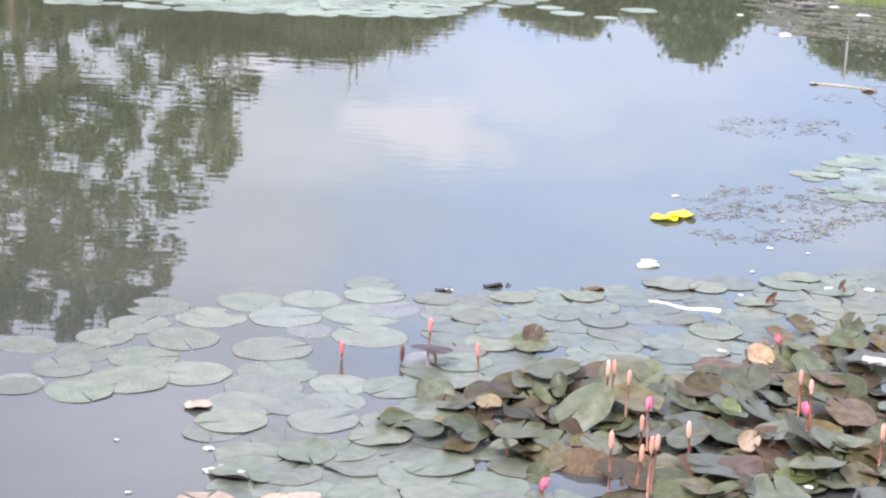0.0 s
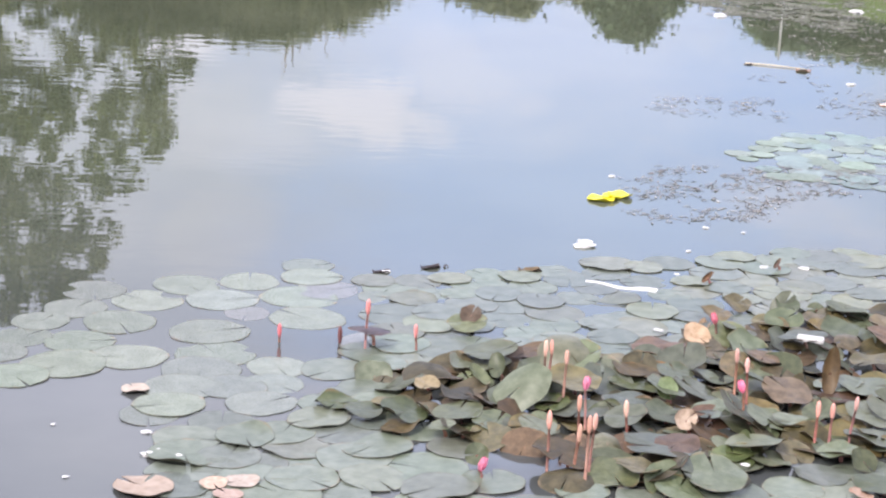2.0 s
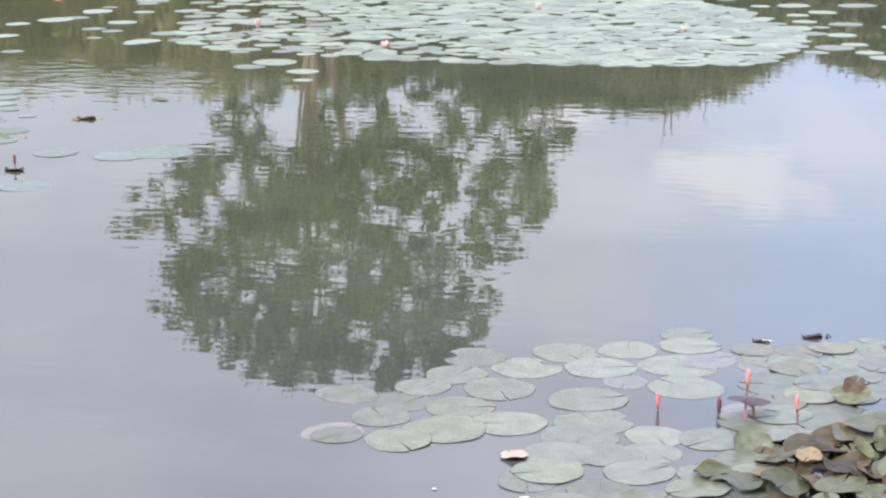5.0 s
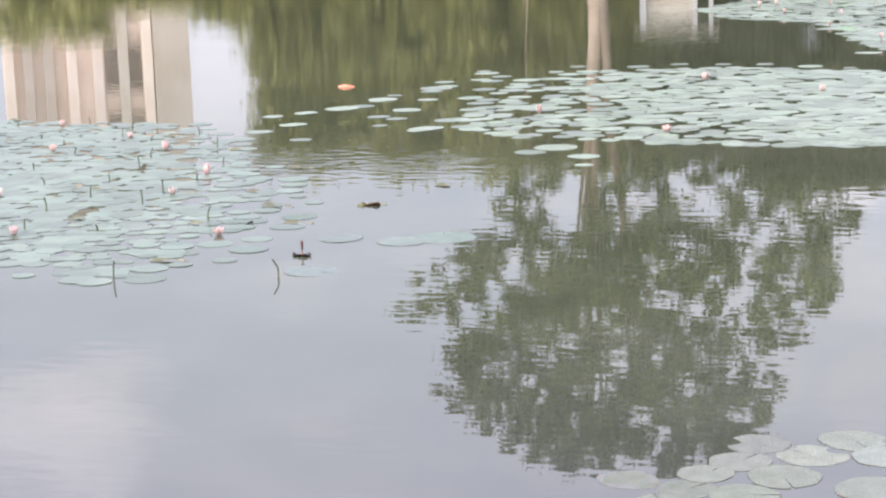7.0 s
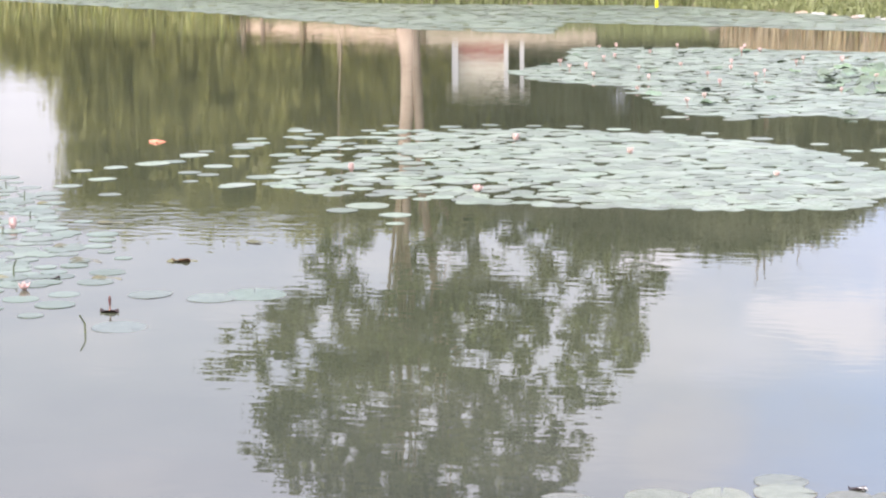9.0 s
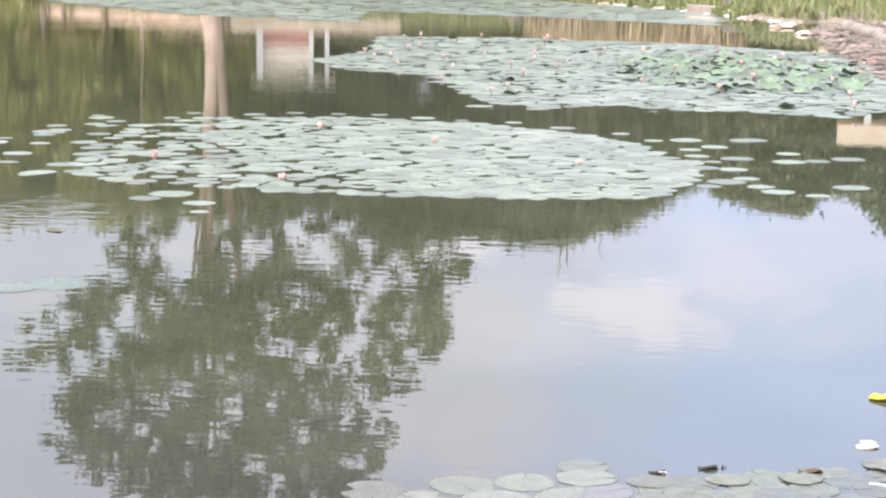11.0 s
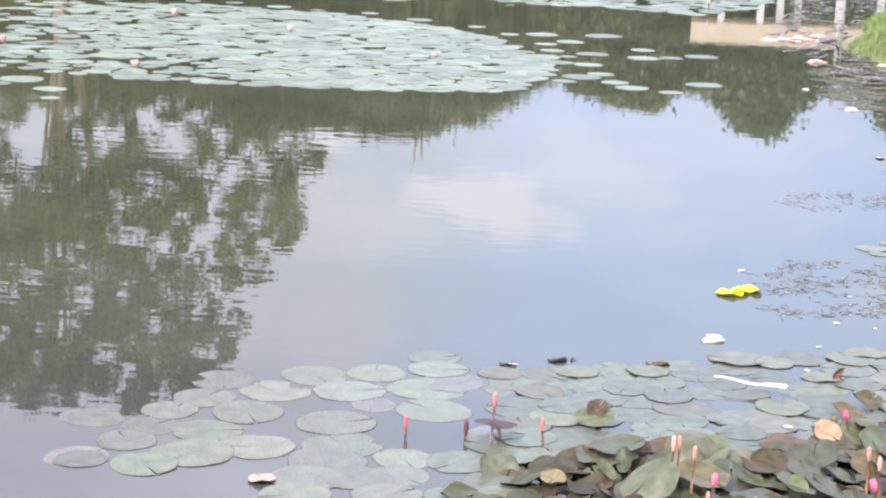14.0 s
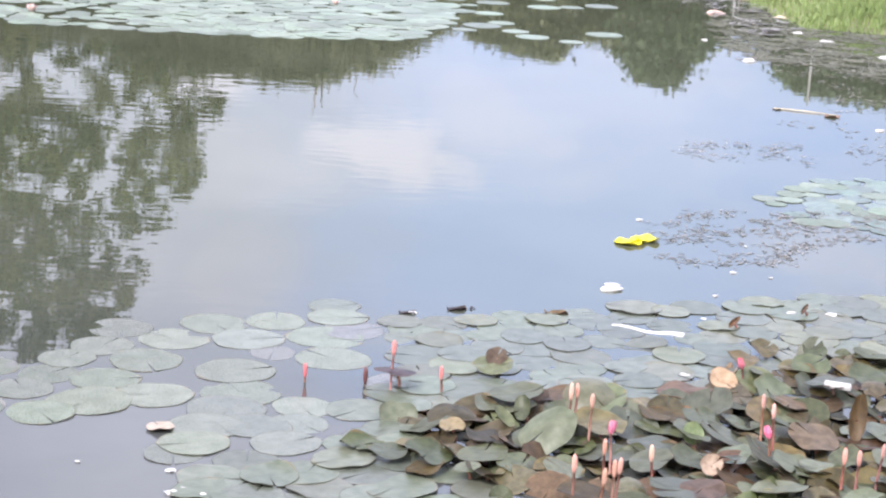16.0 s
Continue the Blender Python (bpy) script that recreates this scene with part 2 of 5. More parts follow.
PINK = surface("pink_petal", (0.75, 0.10, 0.22), (0.85, 0.28, 0.38), 0.5, 40)
PALE_PINK = surface("pale_lotus_petal", (0.72, 0.44, 0.40), (0.84, 0.68, 0.62), 0.5, 40)
LEAF = surface("tree_leaf", (0.050, 0.066, 0.016), (0.185, 0.205, 0.055), 0.55, 0.9, per_piece=True, spread=0.35)
LEAF_LIGHT = surface("bright_leaf", (0.13, 0.165, 0.035), (0.25, 0.285, 0.075), 0.55, 0.8, per_piece=True, spread=0.35)
BARK = surface("bark", (0.26, 0.185, 0.12), (0.50, 0.385, 0.27), 0.9, 1.5, 0.8, gap=0.03)
EARTH = surface("earth_bank", (0.18, 0.14, 0.095), (0.33, 0.27, 0.195), 0.95, 1.1, 0.9, gap=0.05)
DRY = surface("dry_reed", (0.34, 0.26, 0.15), (0.55, 0.44, 0.28), 0.7, 1.0, per_piece=True, spread=0.3)
CONCRETE = surface("weathered_concrete", (0.46, 0.42, 0.35), (0.66, 0.61, 0.53), 0.85, 2.0, 0.5)
WHITE = surface("white_paint", (0.62, 0.60, 0.56), (0.80, 0.79, 0.76), 0.6, 1.5)
RED_WALL = surface("red_brick_paint", (0.28, 0.09, 0.06), (0.42, 0.17, 0.11), 0.8, 3.0)
TAN_WALL = surface("tan_render", (0.42, 0.33, 0.235), (0.58, 0.47, 0.35), 0.85, 2.0)
BROWN_WALL = surface("brown_bay", (0.26, 0.20, 0.16), (0.38, 0.31, 0.26), 0.4, 1.0)
LIME = pad_material("young_leaf_blade", (0.11, 0.165, 0.04), (0.19, 0.25, 0.08), (0.25, 0.3, 0.1))
PURPLE = pad_material("purple_leaf_blade", (0.036, 0.026, 0.028), (0.064, 0.047, 0.046), (0.05, 0.03, 0.03), gloss=0.2)
YELLOW = surface("yellow_sheet", (0.70, 0.60, 0.01), (0.80, 0.72, 0.025), 0.45, 14.0, spread=0.02)
FOAM = surface("white_scrap", (0.46, 0.44, 0.41), (0.64, 0.62, 0.59), 0.6, 14.0, spread=0.08)
PEACH = surface("peach_scrap", (0.50, 0.34, 0.25), (0.70, 0.54, 0.44), 0.6, 14.0, spread=0.2)
WEED = surface("water_weed", (0.125, 0.115, 0.10), (0.225, 0.205, 0.18), 0.5, 6.0, per_piece=True, spread=0.35)
SCUM = surface("grey_scum", (0.082, 0.084, 0.058), (0.138, 0.136, 0.10), 0.8, 3.0, 0.3, spec=0.12, per_piece=True, spread=0.2)
# cool green, greyed by distance haze that is put into the colour
LEAF_COOL = surface("cool_green_leaf", (0.070, 0.100, 0.048), (0.135, 0.170, 0.088), 0.55, 0.5, per_piece=True, spread=0.3)
# haze over the middle of the tree row mixed into the leaf colour
LEAF_HAZE = surface("hazed_green_leaf", (0.12, 0.13, 0.060), (0.205, 0.212, 0.112), 0.6, 0.5, per_piece=True, spread=0.25)
LOG = surface("wet_log", (0.16, 0.125, 0.10), (0.34, 0.285, 0.24), 0.8, 3.0, 0.8, gap=0.03)
BAMBOO = surface("pale_bamboo", (0.84, 0.83, 0.79), (0.92, 0.91, 0.88), 0.5, 6.0)
LOTUS_LEAF = pad_material("lotus_leaf_blade", (0.105, 0.160, 0.10), (0.172, 0.235, 0.15), (0.12, 0.165, 0.10), rough=0.5, spread=0.25)
GREEN_STEM = surface("green_stalk", (0.06, 0.08, 0.035), (0.14, 0.16, 0.07), 0.6, 20)
OLIVE = surface("olive_reed", (0.24, 0.25, 0.07), (0.40, 0.40, 0.15), 0.6, 1.0, per_piece=True, spread=0.35)
DEBRIS = surface("floating_debris", (0.28, 0.22, 0.17), (0.46, 0.37, 0.30), 0.8, 4.0, per_piece=True, spread=0.4)
BLOCK = surface("stained_concrete", (0.25, 0.205, 0.17), (0.38, 0.32, 0.275), 0.9, 2.0, 0.6)
CREAM = surface("cream_render", (0.72, 0.60, 0.44), (0.84, 0.73, 0.57), 0.8, 1.2)
ORANGE = surface("orange_scrap", (0.62, 0.20, 0.10), (0.78, 0.38, 0.22), 0.6, 14.0, spread=0.15)
WARM_WALL = surface("warm_pale_render", (0.70, 0.58, 0.46), (0.86, 0.76, 0.65), 0.7, 0.6)
OLIVE_PAD = pad_material("olive_leaf_blade", (0.062, 0.050, 0.020), (0.125, 0.098, 0.042), (0.08, 0.055, 0.03), rough=0.45, gloss=0.35)
FRESH = surface("fresh_grass_blade", (0.185, 0.255, 0.075), (0.275, 0.345, 0.125), 0.6, 1.0, per_piece=True, spread=0.14)
ROSE = surface("rose_bud", (0.55, 0.12, 0.13), (0.72, 0.26, 0.22), 0.5, 40, spread=0.15)
LEAF_PALE = surface("pale_shrub_leaf", (0.205, 0.206, 0.052), (0.305, 0.296, 0.094), 0.55, 0.5, per_piece=True, spread=0.14)
# dry yellow-green, with sunlight on the low shrubs put into the colour
LEAF_SUN = surface("sunny_shrub_leaf", (0.30, 0.295, 0.085), (0.42, 0.405, 0.15), 0.55, 0.5, per_piece=True, spread=0.14)
MEADOW = surface("meadow_grass_blade", (0.185, 0.21, 0.08), (0.27, 0.295, 0.125), 0.6, 0.6, per_piece=True, spread=0.15)
LOTUS_DIM = pad_material("sunken_pad_blade", (0.092, 0.130, 0.105), (0.150, 0.194, 0.160), (0.1, 0.12, 0.08), rough=0.34, gloss=0.42)

# ---------------------------------------------------------------- building helpers
def mesh_of(name, verts, faces, material, smooth=True):
    me = bpy.data.meshes.new(name)
    me.from_pydata([tuple(v) for v in verts], [], [tuple(f) for f in faces])
    me.materials.append(material)
    if smooth:
        me.polygons.foreach_set("use_smooth", [True] * len(me.polygons))
    me.update()
    return me


def part(name, bm, material, parent=None, label=""):
    """Links a bmesh as one mesh object under a thing or a part."""
    me = bpy.data.meshes.new(name)
    bm.to_mesh(me)
    bm.free()
    me.materials.append(material)
    ob = new(name, me)
    ob.parent = parent
    return tagged(ob, label)


def part_mesh(name, me, parent=None, label="", m=None):
    ob = new(name, me)
    ob.parent = parent
    if m is not None:
        ob.matrix_basis = m
    return tagged(ob, label)


def empty(name, m, label, category, group="", kind=""):
    ob = new(name)
    ob.empty_display_size = 0.1
    ob.matrix_basis = m
    return tagged(ob, label, category, group, kind)


def tube(path, radii, sides=8):
    """Verts and faces of a capped tube along a path."""
    verts, faces = [], []
    path = [Vector(p) for p in path]
    for i, p in enumerate(path):
        d = (path[min(i + 1, len(path) - 1)] - path[max(i - 1, 0)]).normalized()
        a = d.cross(Vector((0.3, 1, 0.2))).normalized()
        b = d.cross(a)
        for k in range(sides):
            t = 2 * math.pi * k / sides
            verts.append(p + (a * math.cos(t) + b * math.sin(t)) * radii[i])
    n = len(path)
    for i in range(n - 1):
        for k in range(sides):
            k2 = (k + 1) % sides
            faces.append((i * sides + k, i * sides + k2, (i + 1) * sides + k2, (i + 1) * sides + k))
    faces.append(tuple(range(sides)))
    faces.append(tuple((n - 1) * sides + k for k in reversed(range(sides))))
    return verts, faces


def box_bm(sx, sy, sz, bevel=0.01, centre=(0, 0, 0)):
    bm = bmesh.new()
    bmesh.ops.create_cube(bm, size=1.0)
    bmesh.ops.scale(bm, vec=(sx, sy, sz), verts=bm.verts)
    if bevel:
        bmesh.ops.bevel(bm, geom=bm.edges[:], offset=bevel, segments=2, affect="EDGES", profile=0.6)
    bmesh.ops.translate(bm, vec=centre, verts=bm.verts)
    return bm


def inside(poly, x, y):
    hit = False
    for i in range(len(poly)):
        (x1, y1), (x2, y2) = poly[i - 1], poly[i]
        if (y1 > y) != (y2 > y) and x < (x2 - x1) * (y - y1) / (y2 - y1) + x1:
            hit = not hit
    return hit


def scatter(poly, gap, rng, tries, taken=()):
    """Random points in a polygon, no two nearer than gap; taken: points (x, y, radius) to keep clear of."""
    xs, ys = [p[0] for p in poly], [p[1] for p in poly]
    cell, grid, out = gap, {}, []
    for _ in range(tries):
        x, y = rng.uniform(min(xs), max(xs)), rng.uniform(min(ys), max(ys))
        if not inside(poly, x, y) or any((x - a) ** 2 + (y - b) ** 2 < r * r for a, b, r in taken):
            continue
        i, j = int(x // cell), int(y // cell)
        if any((x - a) ** 2 + (y - b) ** 2 < gap * gap for u in (-1, 0, 1) for v in (-1, 0, 1) for a, b in grid.get((i + u, j + v), ())):
            continue
        grid.setdefault((i, j), []).append((x, y))
        out.append((x, y))
    return out


# ---------------------------------------------------------------- ground and water
SHORE = [(-120, 110), (-55, 77), (-40, 71.5), (-33, 69.5), (-22, 64.2), (-14.5, 57.8), (-5, 56.6), (-1.6, 51.4), (0.4, 48.3), (1.6, 44.8), (2.6, 42.6), (4.2, 43), (5.8, 46), (8, 48), (13, 44), (11, 32), (8, 26), (4.8, 23), (3.55, 20.5), (3.2, 17.5),
         (3.3, 16.5), (3.95, 16.0), (5.6, 13), (6.6, 8), (6, 3.0), (2, 1.4), (-3, 1.2), (-12, 2), (-40, 6), (-120, 30)]


def shore_distance(px_, py_):
    """Metres to the waterline, negative in the pond (arrays)."""
    best = np.full(px_.shape, 1e9)
    ins = np.zeros(px_.shape, bool)
    for i in range(len(SHORE)):
        (x1, y1), (x2, y2) = SHORE[i - 1], SHORE[i]
        dx, dy = x2 - x1, y2 - y1
        t = np.clip(((px_ - x1) * dx + (py_ - y1) * dy) / (dx * dx + dy * dy), 0, 1)
        best = np.minimum(best, np.hypot(px_ - x1 - t * dx, py_ - y1 - t * dy))
        cross = ((y1 > py_) != (y2 > py_)) & (px_ < dx * (py_ - y1) / (dy if dy else 1e-9) + x1)
        ins ^= cross
    return np.where(ins, -best, best)


def ground_height(x, y):
    x, y = np.asarray(x, float), np.asarray(y, float)
    d = shore_distance(x, y) + np.where(y > 35, 0.07, 0.25) * np.sin(x * 1.7 + y * 0.6) * np.cos(y * 1.3 - x * 0.4)
    gentle = np.where((y > 35) & (x > -4.5), 2.7, 1.0)
    z = np.where(d < 0, np.maximum(-1.1, d * 0.45), 0.42 * (1 - np.exp(-d / (0.9 * gentle))) + 0.02 * np.minimum(d, 20) + np.where(y > 35, 0.55 * (1 - np.exp(-d / (1.5 * gentle))), 0))
    return z + np.where(d > 0.3, 0.03 * np.sin(x * 3.1) * np.sin(y * 2.7), 0)


def build_ground():
    rad = np.concatenate([np.linspace(0.2, 60, 150), np.geomspace(62, 3500, 34)])
    ang = np.concatenate([np.linspace(-42, 32, 230), np.linspace(34, 316, 60)])
    a, r = np.meshgrid(np.radians(ang), rad)
    x, y = np.sin(a) * r, np.cos(a) * r
    z = ground_height(x, y)
    z = np.where(z > 0.05, np.maximum(0.03, z - 0.06), z)
    n, k = len(ang), len(rad)
    verts = np.stack([x, y, z], -1).reshape(-1, 3).tolist()
    faces = [(i * n + j, i * n + (j + 1) % n, (i + 1) * n + (j + 1) % n, (i + 1) * n + j) for i in range(k - 1) for j in range(n)]
    verts.append((0, 0, float(ground_height(0, 0))))
    faces += [(len(verts) - 1, (j + 1) % n, j) for j in range(n)]
    faces = [f[::-1] for f in faces]
    tagged(new("ground", mesh_of("ground", verts, faces, EARTH)), "earth bank with patchy grass round the pond", "ground", kind="structure")


build_ground()
bm = bmesh.new()
bmesh.ops.create_grid(bm, x_segments=60, y_segments=60, size=100)
bmesh.ops.translate(bm, vec=(0, 60, 0), verts=bm.verts)
for f in bm.faces:
    f.smooth = True
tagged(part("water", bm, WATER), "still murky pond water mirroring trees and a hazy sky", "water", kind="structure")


# ---------------------------------------------------------------- trees and bank
def leaf_cloud(name, blobs, count, size, material, rng, flat=0.6):
    """Many small folded leaves about the shells of blobs (x, y, z, r)."""
    w = np.array([b[3] ** 2 for b in blobs])
    pick = rng.choice(len(blobs), count, p=w / w.sum())
    c = np.array([b[:3] for b in blobs])[pick]
    r = np.array([b[3] for b in blobs])[pick]
    d = rng.normal(size=(count, 3))
    d /= np.linalg.norm(d, axis=1, keepdims=True)
    at = c + d * (r * np.abs(rng.normal(0.0, 0.62, count)) ** 0.8)[:, None] * np.array([1.15, 1, 0.8])
    u = rng.normal(size=(count, 3)) * np.array([1, 1, flat])
    u /= np.linalg.norm(u, axis=1, keepdims=True)
    v = np.cross(u, rng.normal(size=(count, 3)))
    v /= np.linalg.norm(v, axis=1, keepdims=True)
    s = size * rng.uniform(0.6, 1.4, count)[:, None]
    n = np.cross(u, v)
    p = np.stack([at - u * s, at + v * s * 0.45 + n * s * 0.15, at + u * s, at - v * s * 0.45 + n * s * 0.15], 1).reshape(-1, 3)
    i = np.arange(count) * 4
    f = np.concatenate([np.stack([i, i + 1, i + 2], 1), np.stack([i, i + 2, i + 3], 1)])
    return mesh_of(name, p.tolist(), f.tolist(), material, smooth=False)


def tree(base, trunks, blobs, leaves, size, material, label, seed, kind_name="tree"):
    """trunks: list of (foot offset, bend, height, radius)."""
    rng = np.random.default_rng(seed)
    z0 = float(ground_height(base[0], base[1])) - 0.1
    t = empty(kind_name, pose(base[0], base[1], z0), label, "tree", "trees on the far bank")
    for ox, oy, bx, by, h, r in trunks:
        path = [(ox + bx * (k / 7) ** 1.5 + 0.06 * math.sin(k * 1.9 + seed), oy + by * (k / 7) ** 1.5, h * k / 7) for k in range(8)]
        v, f = tube(path, [r * (1.25 if k == 0 else 1.0 - 0.085 * k) for k in range(8)], 10)
        part_mesh("trunk", mesh_of("trunk", v, f, BARK), t)
        tips = sorted(blobs, key=lambda b: (b[0] - path[-1][0]) ** 2 + (b[1] - path[-1][1]) ** 2)[:max(3, len(blobs) // (2 * len(trunks)))]
        lv, lf = [], []
        for b in tips[:14]:
            k = rng.integers(3, 7)
            p0 = Vector(path[k])
            p3 = Vector(b[:3])
            mid = p0.lerp(p3, 0.5) + Vector((rng.normal() * 0.25, rng.normal() * 0.25, 0.25))
            tv, tf = tube([p0, p0.lerp(mid, 0.5), mid, mid.lerp(p3, 0.6), p3], [r * 0.3, r * 0.24, r * 0.18, r * 0.12, r * 0.05], 6)
            lf += [tuple(q + len(lv) for q in face) for face in tf]
            lv += tv
        if lv:
            part_mesh("limb", mesh_of("limb", lv, lf, BARK), t)
    part_mesh("crown", leaf_cloud("crown", blobs, leaves, size, material, rng), t)
    return t


def big_tree():
    rng = np.random.default_rng(5)
    zs_l, left = [6.2, 7.0, 7.5, 8.7, 9.3, 9.6, 11.1, 11.4, 12.2, 13.3, 14.1, 15.0, 15.9, 16.4], [0.3, 0.1, -0.7, -1.1, -5.5, -6.4, -6.3, -5.0, -5.2, -5.8, -4.9, -3.6, -2.9, -1.8]
    zs_r, right = [6.2, 7.0, 7.8, 8.7, 9.9, 10.8, 11.75, 12.05, 12.7, 13.6, 14.5, 15.5, 16.4], [3.6, 6.6, 7.3, 7.3, 6.8, 6.6, 5.9, 3.9, 4.2, 5.0, 4.7, 4.3, 1.2]
    # open places in the crown: x, z, half width, half height
    gaps = [(-1.96, 8.5, 0.8, 0.9), (2.95, 11.45, 1.5, 0.3), (-1.4, 12.0, 0.5, 0.22), (-0.66, 13.4, 0.8, 0.3), (-2.75, 10.0, 0.35, 0.35), (4.4, 9.2, 0.5, 0.4), (2.7, 8.0, 0.7, 0.6), (1.5, 6.7, 0.3, 0.4), (5.6, 7.9, 0.6, 0.3), (-4.3, 10.6, 0.5, 0.25)]
    blobs = []
    while len(blobs) < 1100:
        z = rng.uniform(6.3, 16.3)
        lo, hi = np.interp(z, zs_l, left), np.interp(z, zs_r, right)
        x = rng.uniform(lo, hi)
        if rng.random() > (hi - lo) / 14.0:
            continue
        deep = 3.4 * math.sqrt(max(0.05, 1 - ((z - 11.2) / 5.6) ** 2))
        edge = min(x - lo, hi - x)
        if any(((x - gx) / (gw + 0.15)) ** 2 + ((z - gz) / (gh + 0.15)) ** 2 < 1 for gx, gz, gw, gh in gaps):
            continue
        if z < 8.2 and rng.random() < 0.3 or noise.noise(Vector((x * 1.3 + 3.0, 1.7, z * 2.3))) < -0.17:
            continue
        blobs.append((x, rng.uniform(-deep, deep), z, rng.uniform(0.2, 0.32 if edge < 0.6 else 0.42)))
    tree((-13.4, 58.7), [(-0.66, 0, -0.35, 0.2, 9.2, 0.27), (-0.5, 0.05, 1.05, -0.3, 11.6, 0.18)],
         blobs, 100000, 0.1, LEAF, "tall spreading tree with pale forked trunks and an airy crown", 5)
    thin = [(rng.uniform(-1.2, 1.0), rng.uniform(-0.5, 0.5), rng.uniform(7.3, 9.6), rng.uniform(0.18, 0.32)) for _ in range(30)]
    tree((-16.9, 60.9), [(0.0, 0, -0.05, 0, 9.3, 0.018)], thin, 4200, 0.09, LEAF_LIGHT, "slender pale-trunked tree with thin foliage beside a larger one", 6)


big_tree()

# x, y, height, half width of the trees and shrubs behind the far bank
LINE = [(-46.5, 76, 4.0, 2.6), (-42.5, 75.5, 3.7, 2.6), (-38.5, 74.5, 2.2, 2.5), (-34.8, 73.5, 2.2, 2.4), (-31.2, 71.0, 3.0, 1.8), (-28.6, 69.3, 9.0, 1.3), (-26.7, 69.4, 9.2, 2.2), (-22.9, 69.0, 9.1, 2.7), (-18.1, 65.8, 8.35, 2.7), (-14.2, 65.2, 7.85, 2.6), (-10.9, 65, 7.65, 2.4),
        (-7.6, 62.5, 7.9, 2.2), (-5.0, 62, 8.4, 2.1), (-2.2, 62, 7.7, 1.9), (0.6, 62, 5.9, 1.5), (2.8, 62, 6.4, 1.7), (5.0, 62, 6.5, 1.5), (8.0, 61.5, 7.5, 1.4), (11.0, 61, 6.2, 1.5), (13.2, 60.5, 7.4, 1.4), (15.9, 60, 8.0, 1.7)]
# a lower shrub between each two trees
LINE += [((a[0] + b[0]) / 2, (a[1] + b[1]) / 2 + 1.2, 0.95 * min(a[2], b[2]) + 0.2, 0.62 * (a[3] + b[3])) for a, b in zip(LINE[5:], LINE[6:])]
CREST = [(-13, 7.8), (-9, 8.2), (-6.7, 8.1), (-5, 8.3), (-3.9, 8.4), (-3.0, 8.3), (-2.4, 7.9), (-1.2, 7.75), (-0.9, 7.4), (-0.05, 6.9), (0.5, 6.55), (1.0, 6.2), (1.3, 6.0), (1.64, 6.3), (2.0, 6.7), (3.1, 7.0), (4.4, 7.1), (4.8, 6.55), (5.5, 6.4), (6.2, 6.6), (7.0, 7.1), (7.2, 7.7), (8.4, 7.7), (8.6, 7.1), (8.9, 7.0), (9.3, 6.4), (9.6, 5.8), (11.3, 5.5), (11.7, 6.9), (12.2, 7.6), (14, 7.7), (17, 8.2)]
for i, (x, y, h, w) in enumerate(LINE):
    h -= 0.45 if h > 5 else 0.0
    rng = np.random.default_rng(40 + i)
    top = min(1, h / 5)
    blobs = [(rng.uniform(-w, w) * (1.0 if z < 0.72 * h else 0.7), rng.uniform(-1.4, 1.4), z, rng.uniform(0.5, 1.0) * top) for z in np.linspace(0.3, h - 0.8 * top, 34)]
    blobs += [(0, 0, h - 0.85 * top, 0.8 * top), (-0.5 * w, 0, h * 0.6, w * 0.5), (0.5 * w, 0.3, h * 0.6, w * 0.5), (-0.5 * w, 0, h * 0.3, w * 0.5), (0.5 * w, 0.3, h * 0.3, w * 0.5)]
    if x <= -12:
        blobs = [(rng.uniform(-w, w), rng.uniform(-1.1, 0.2), rng.uniform(0.1, h - 0.5 * top), rng.uniform(0.4, 0.8) * top) for k in range(80)] + blobs[:34]
    else:
        blobs = []
        for k in range(130):
            bx, r = rng.uniform(-w, w) * 1.15, rng.uniform(0.25, 0.5) if k % 3 == 0 else rng.uniform(0.5, 0.9)
            crest = float(np.interp(x + bx, [p[0] for p in CREST], [p[1] for p in CREST])) - float(ground_height(x, y)) + 0.1
            blobs.append((bx, rng.uniform(-1.2, 1.2), max(0.2, crest - r - (0.0 if k % 3 == 0 else (crest - 0.5) * rng.random())), r))
    tree((x, y), [(0, 0.6, 0.2, 0, h * 0.7, 0.10)], blobs, 22000 if x < -12 else 20000, 0.15 if x < -12 else 0.125, LEAF_SUN if h < 5 and x < -20 else LEAF_PALE if x < -12 else LEAF_COOL if x > 5 else LEAF_HAZE, "low bright green shrub on the far bank" if h < 5 else "dense leafy tree in the row behind the far bank", 40 + i)


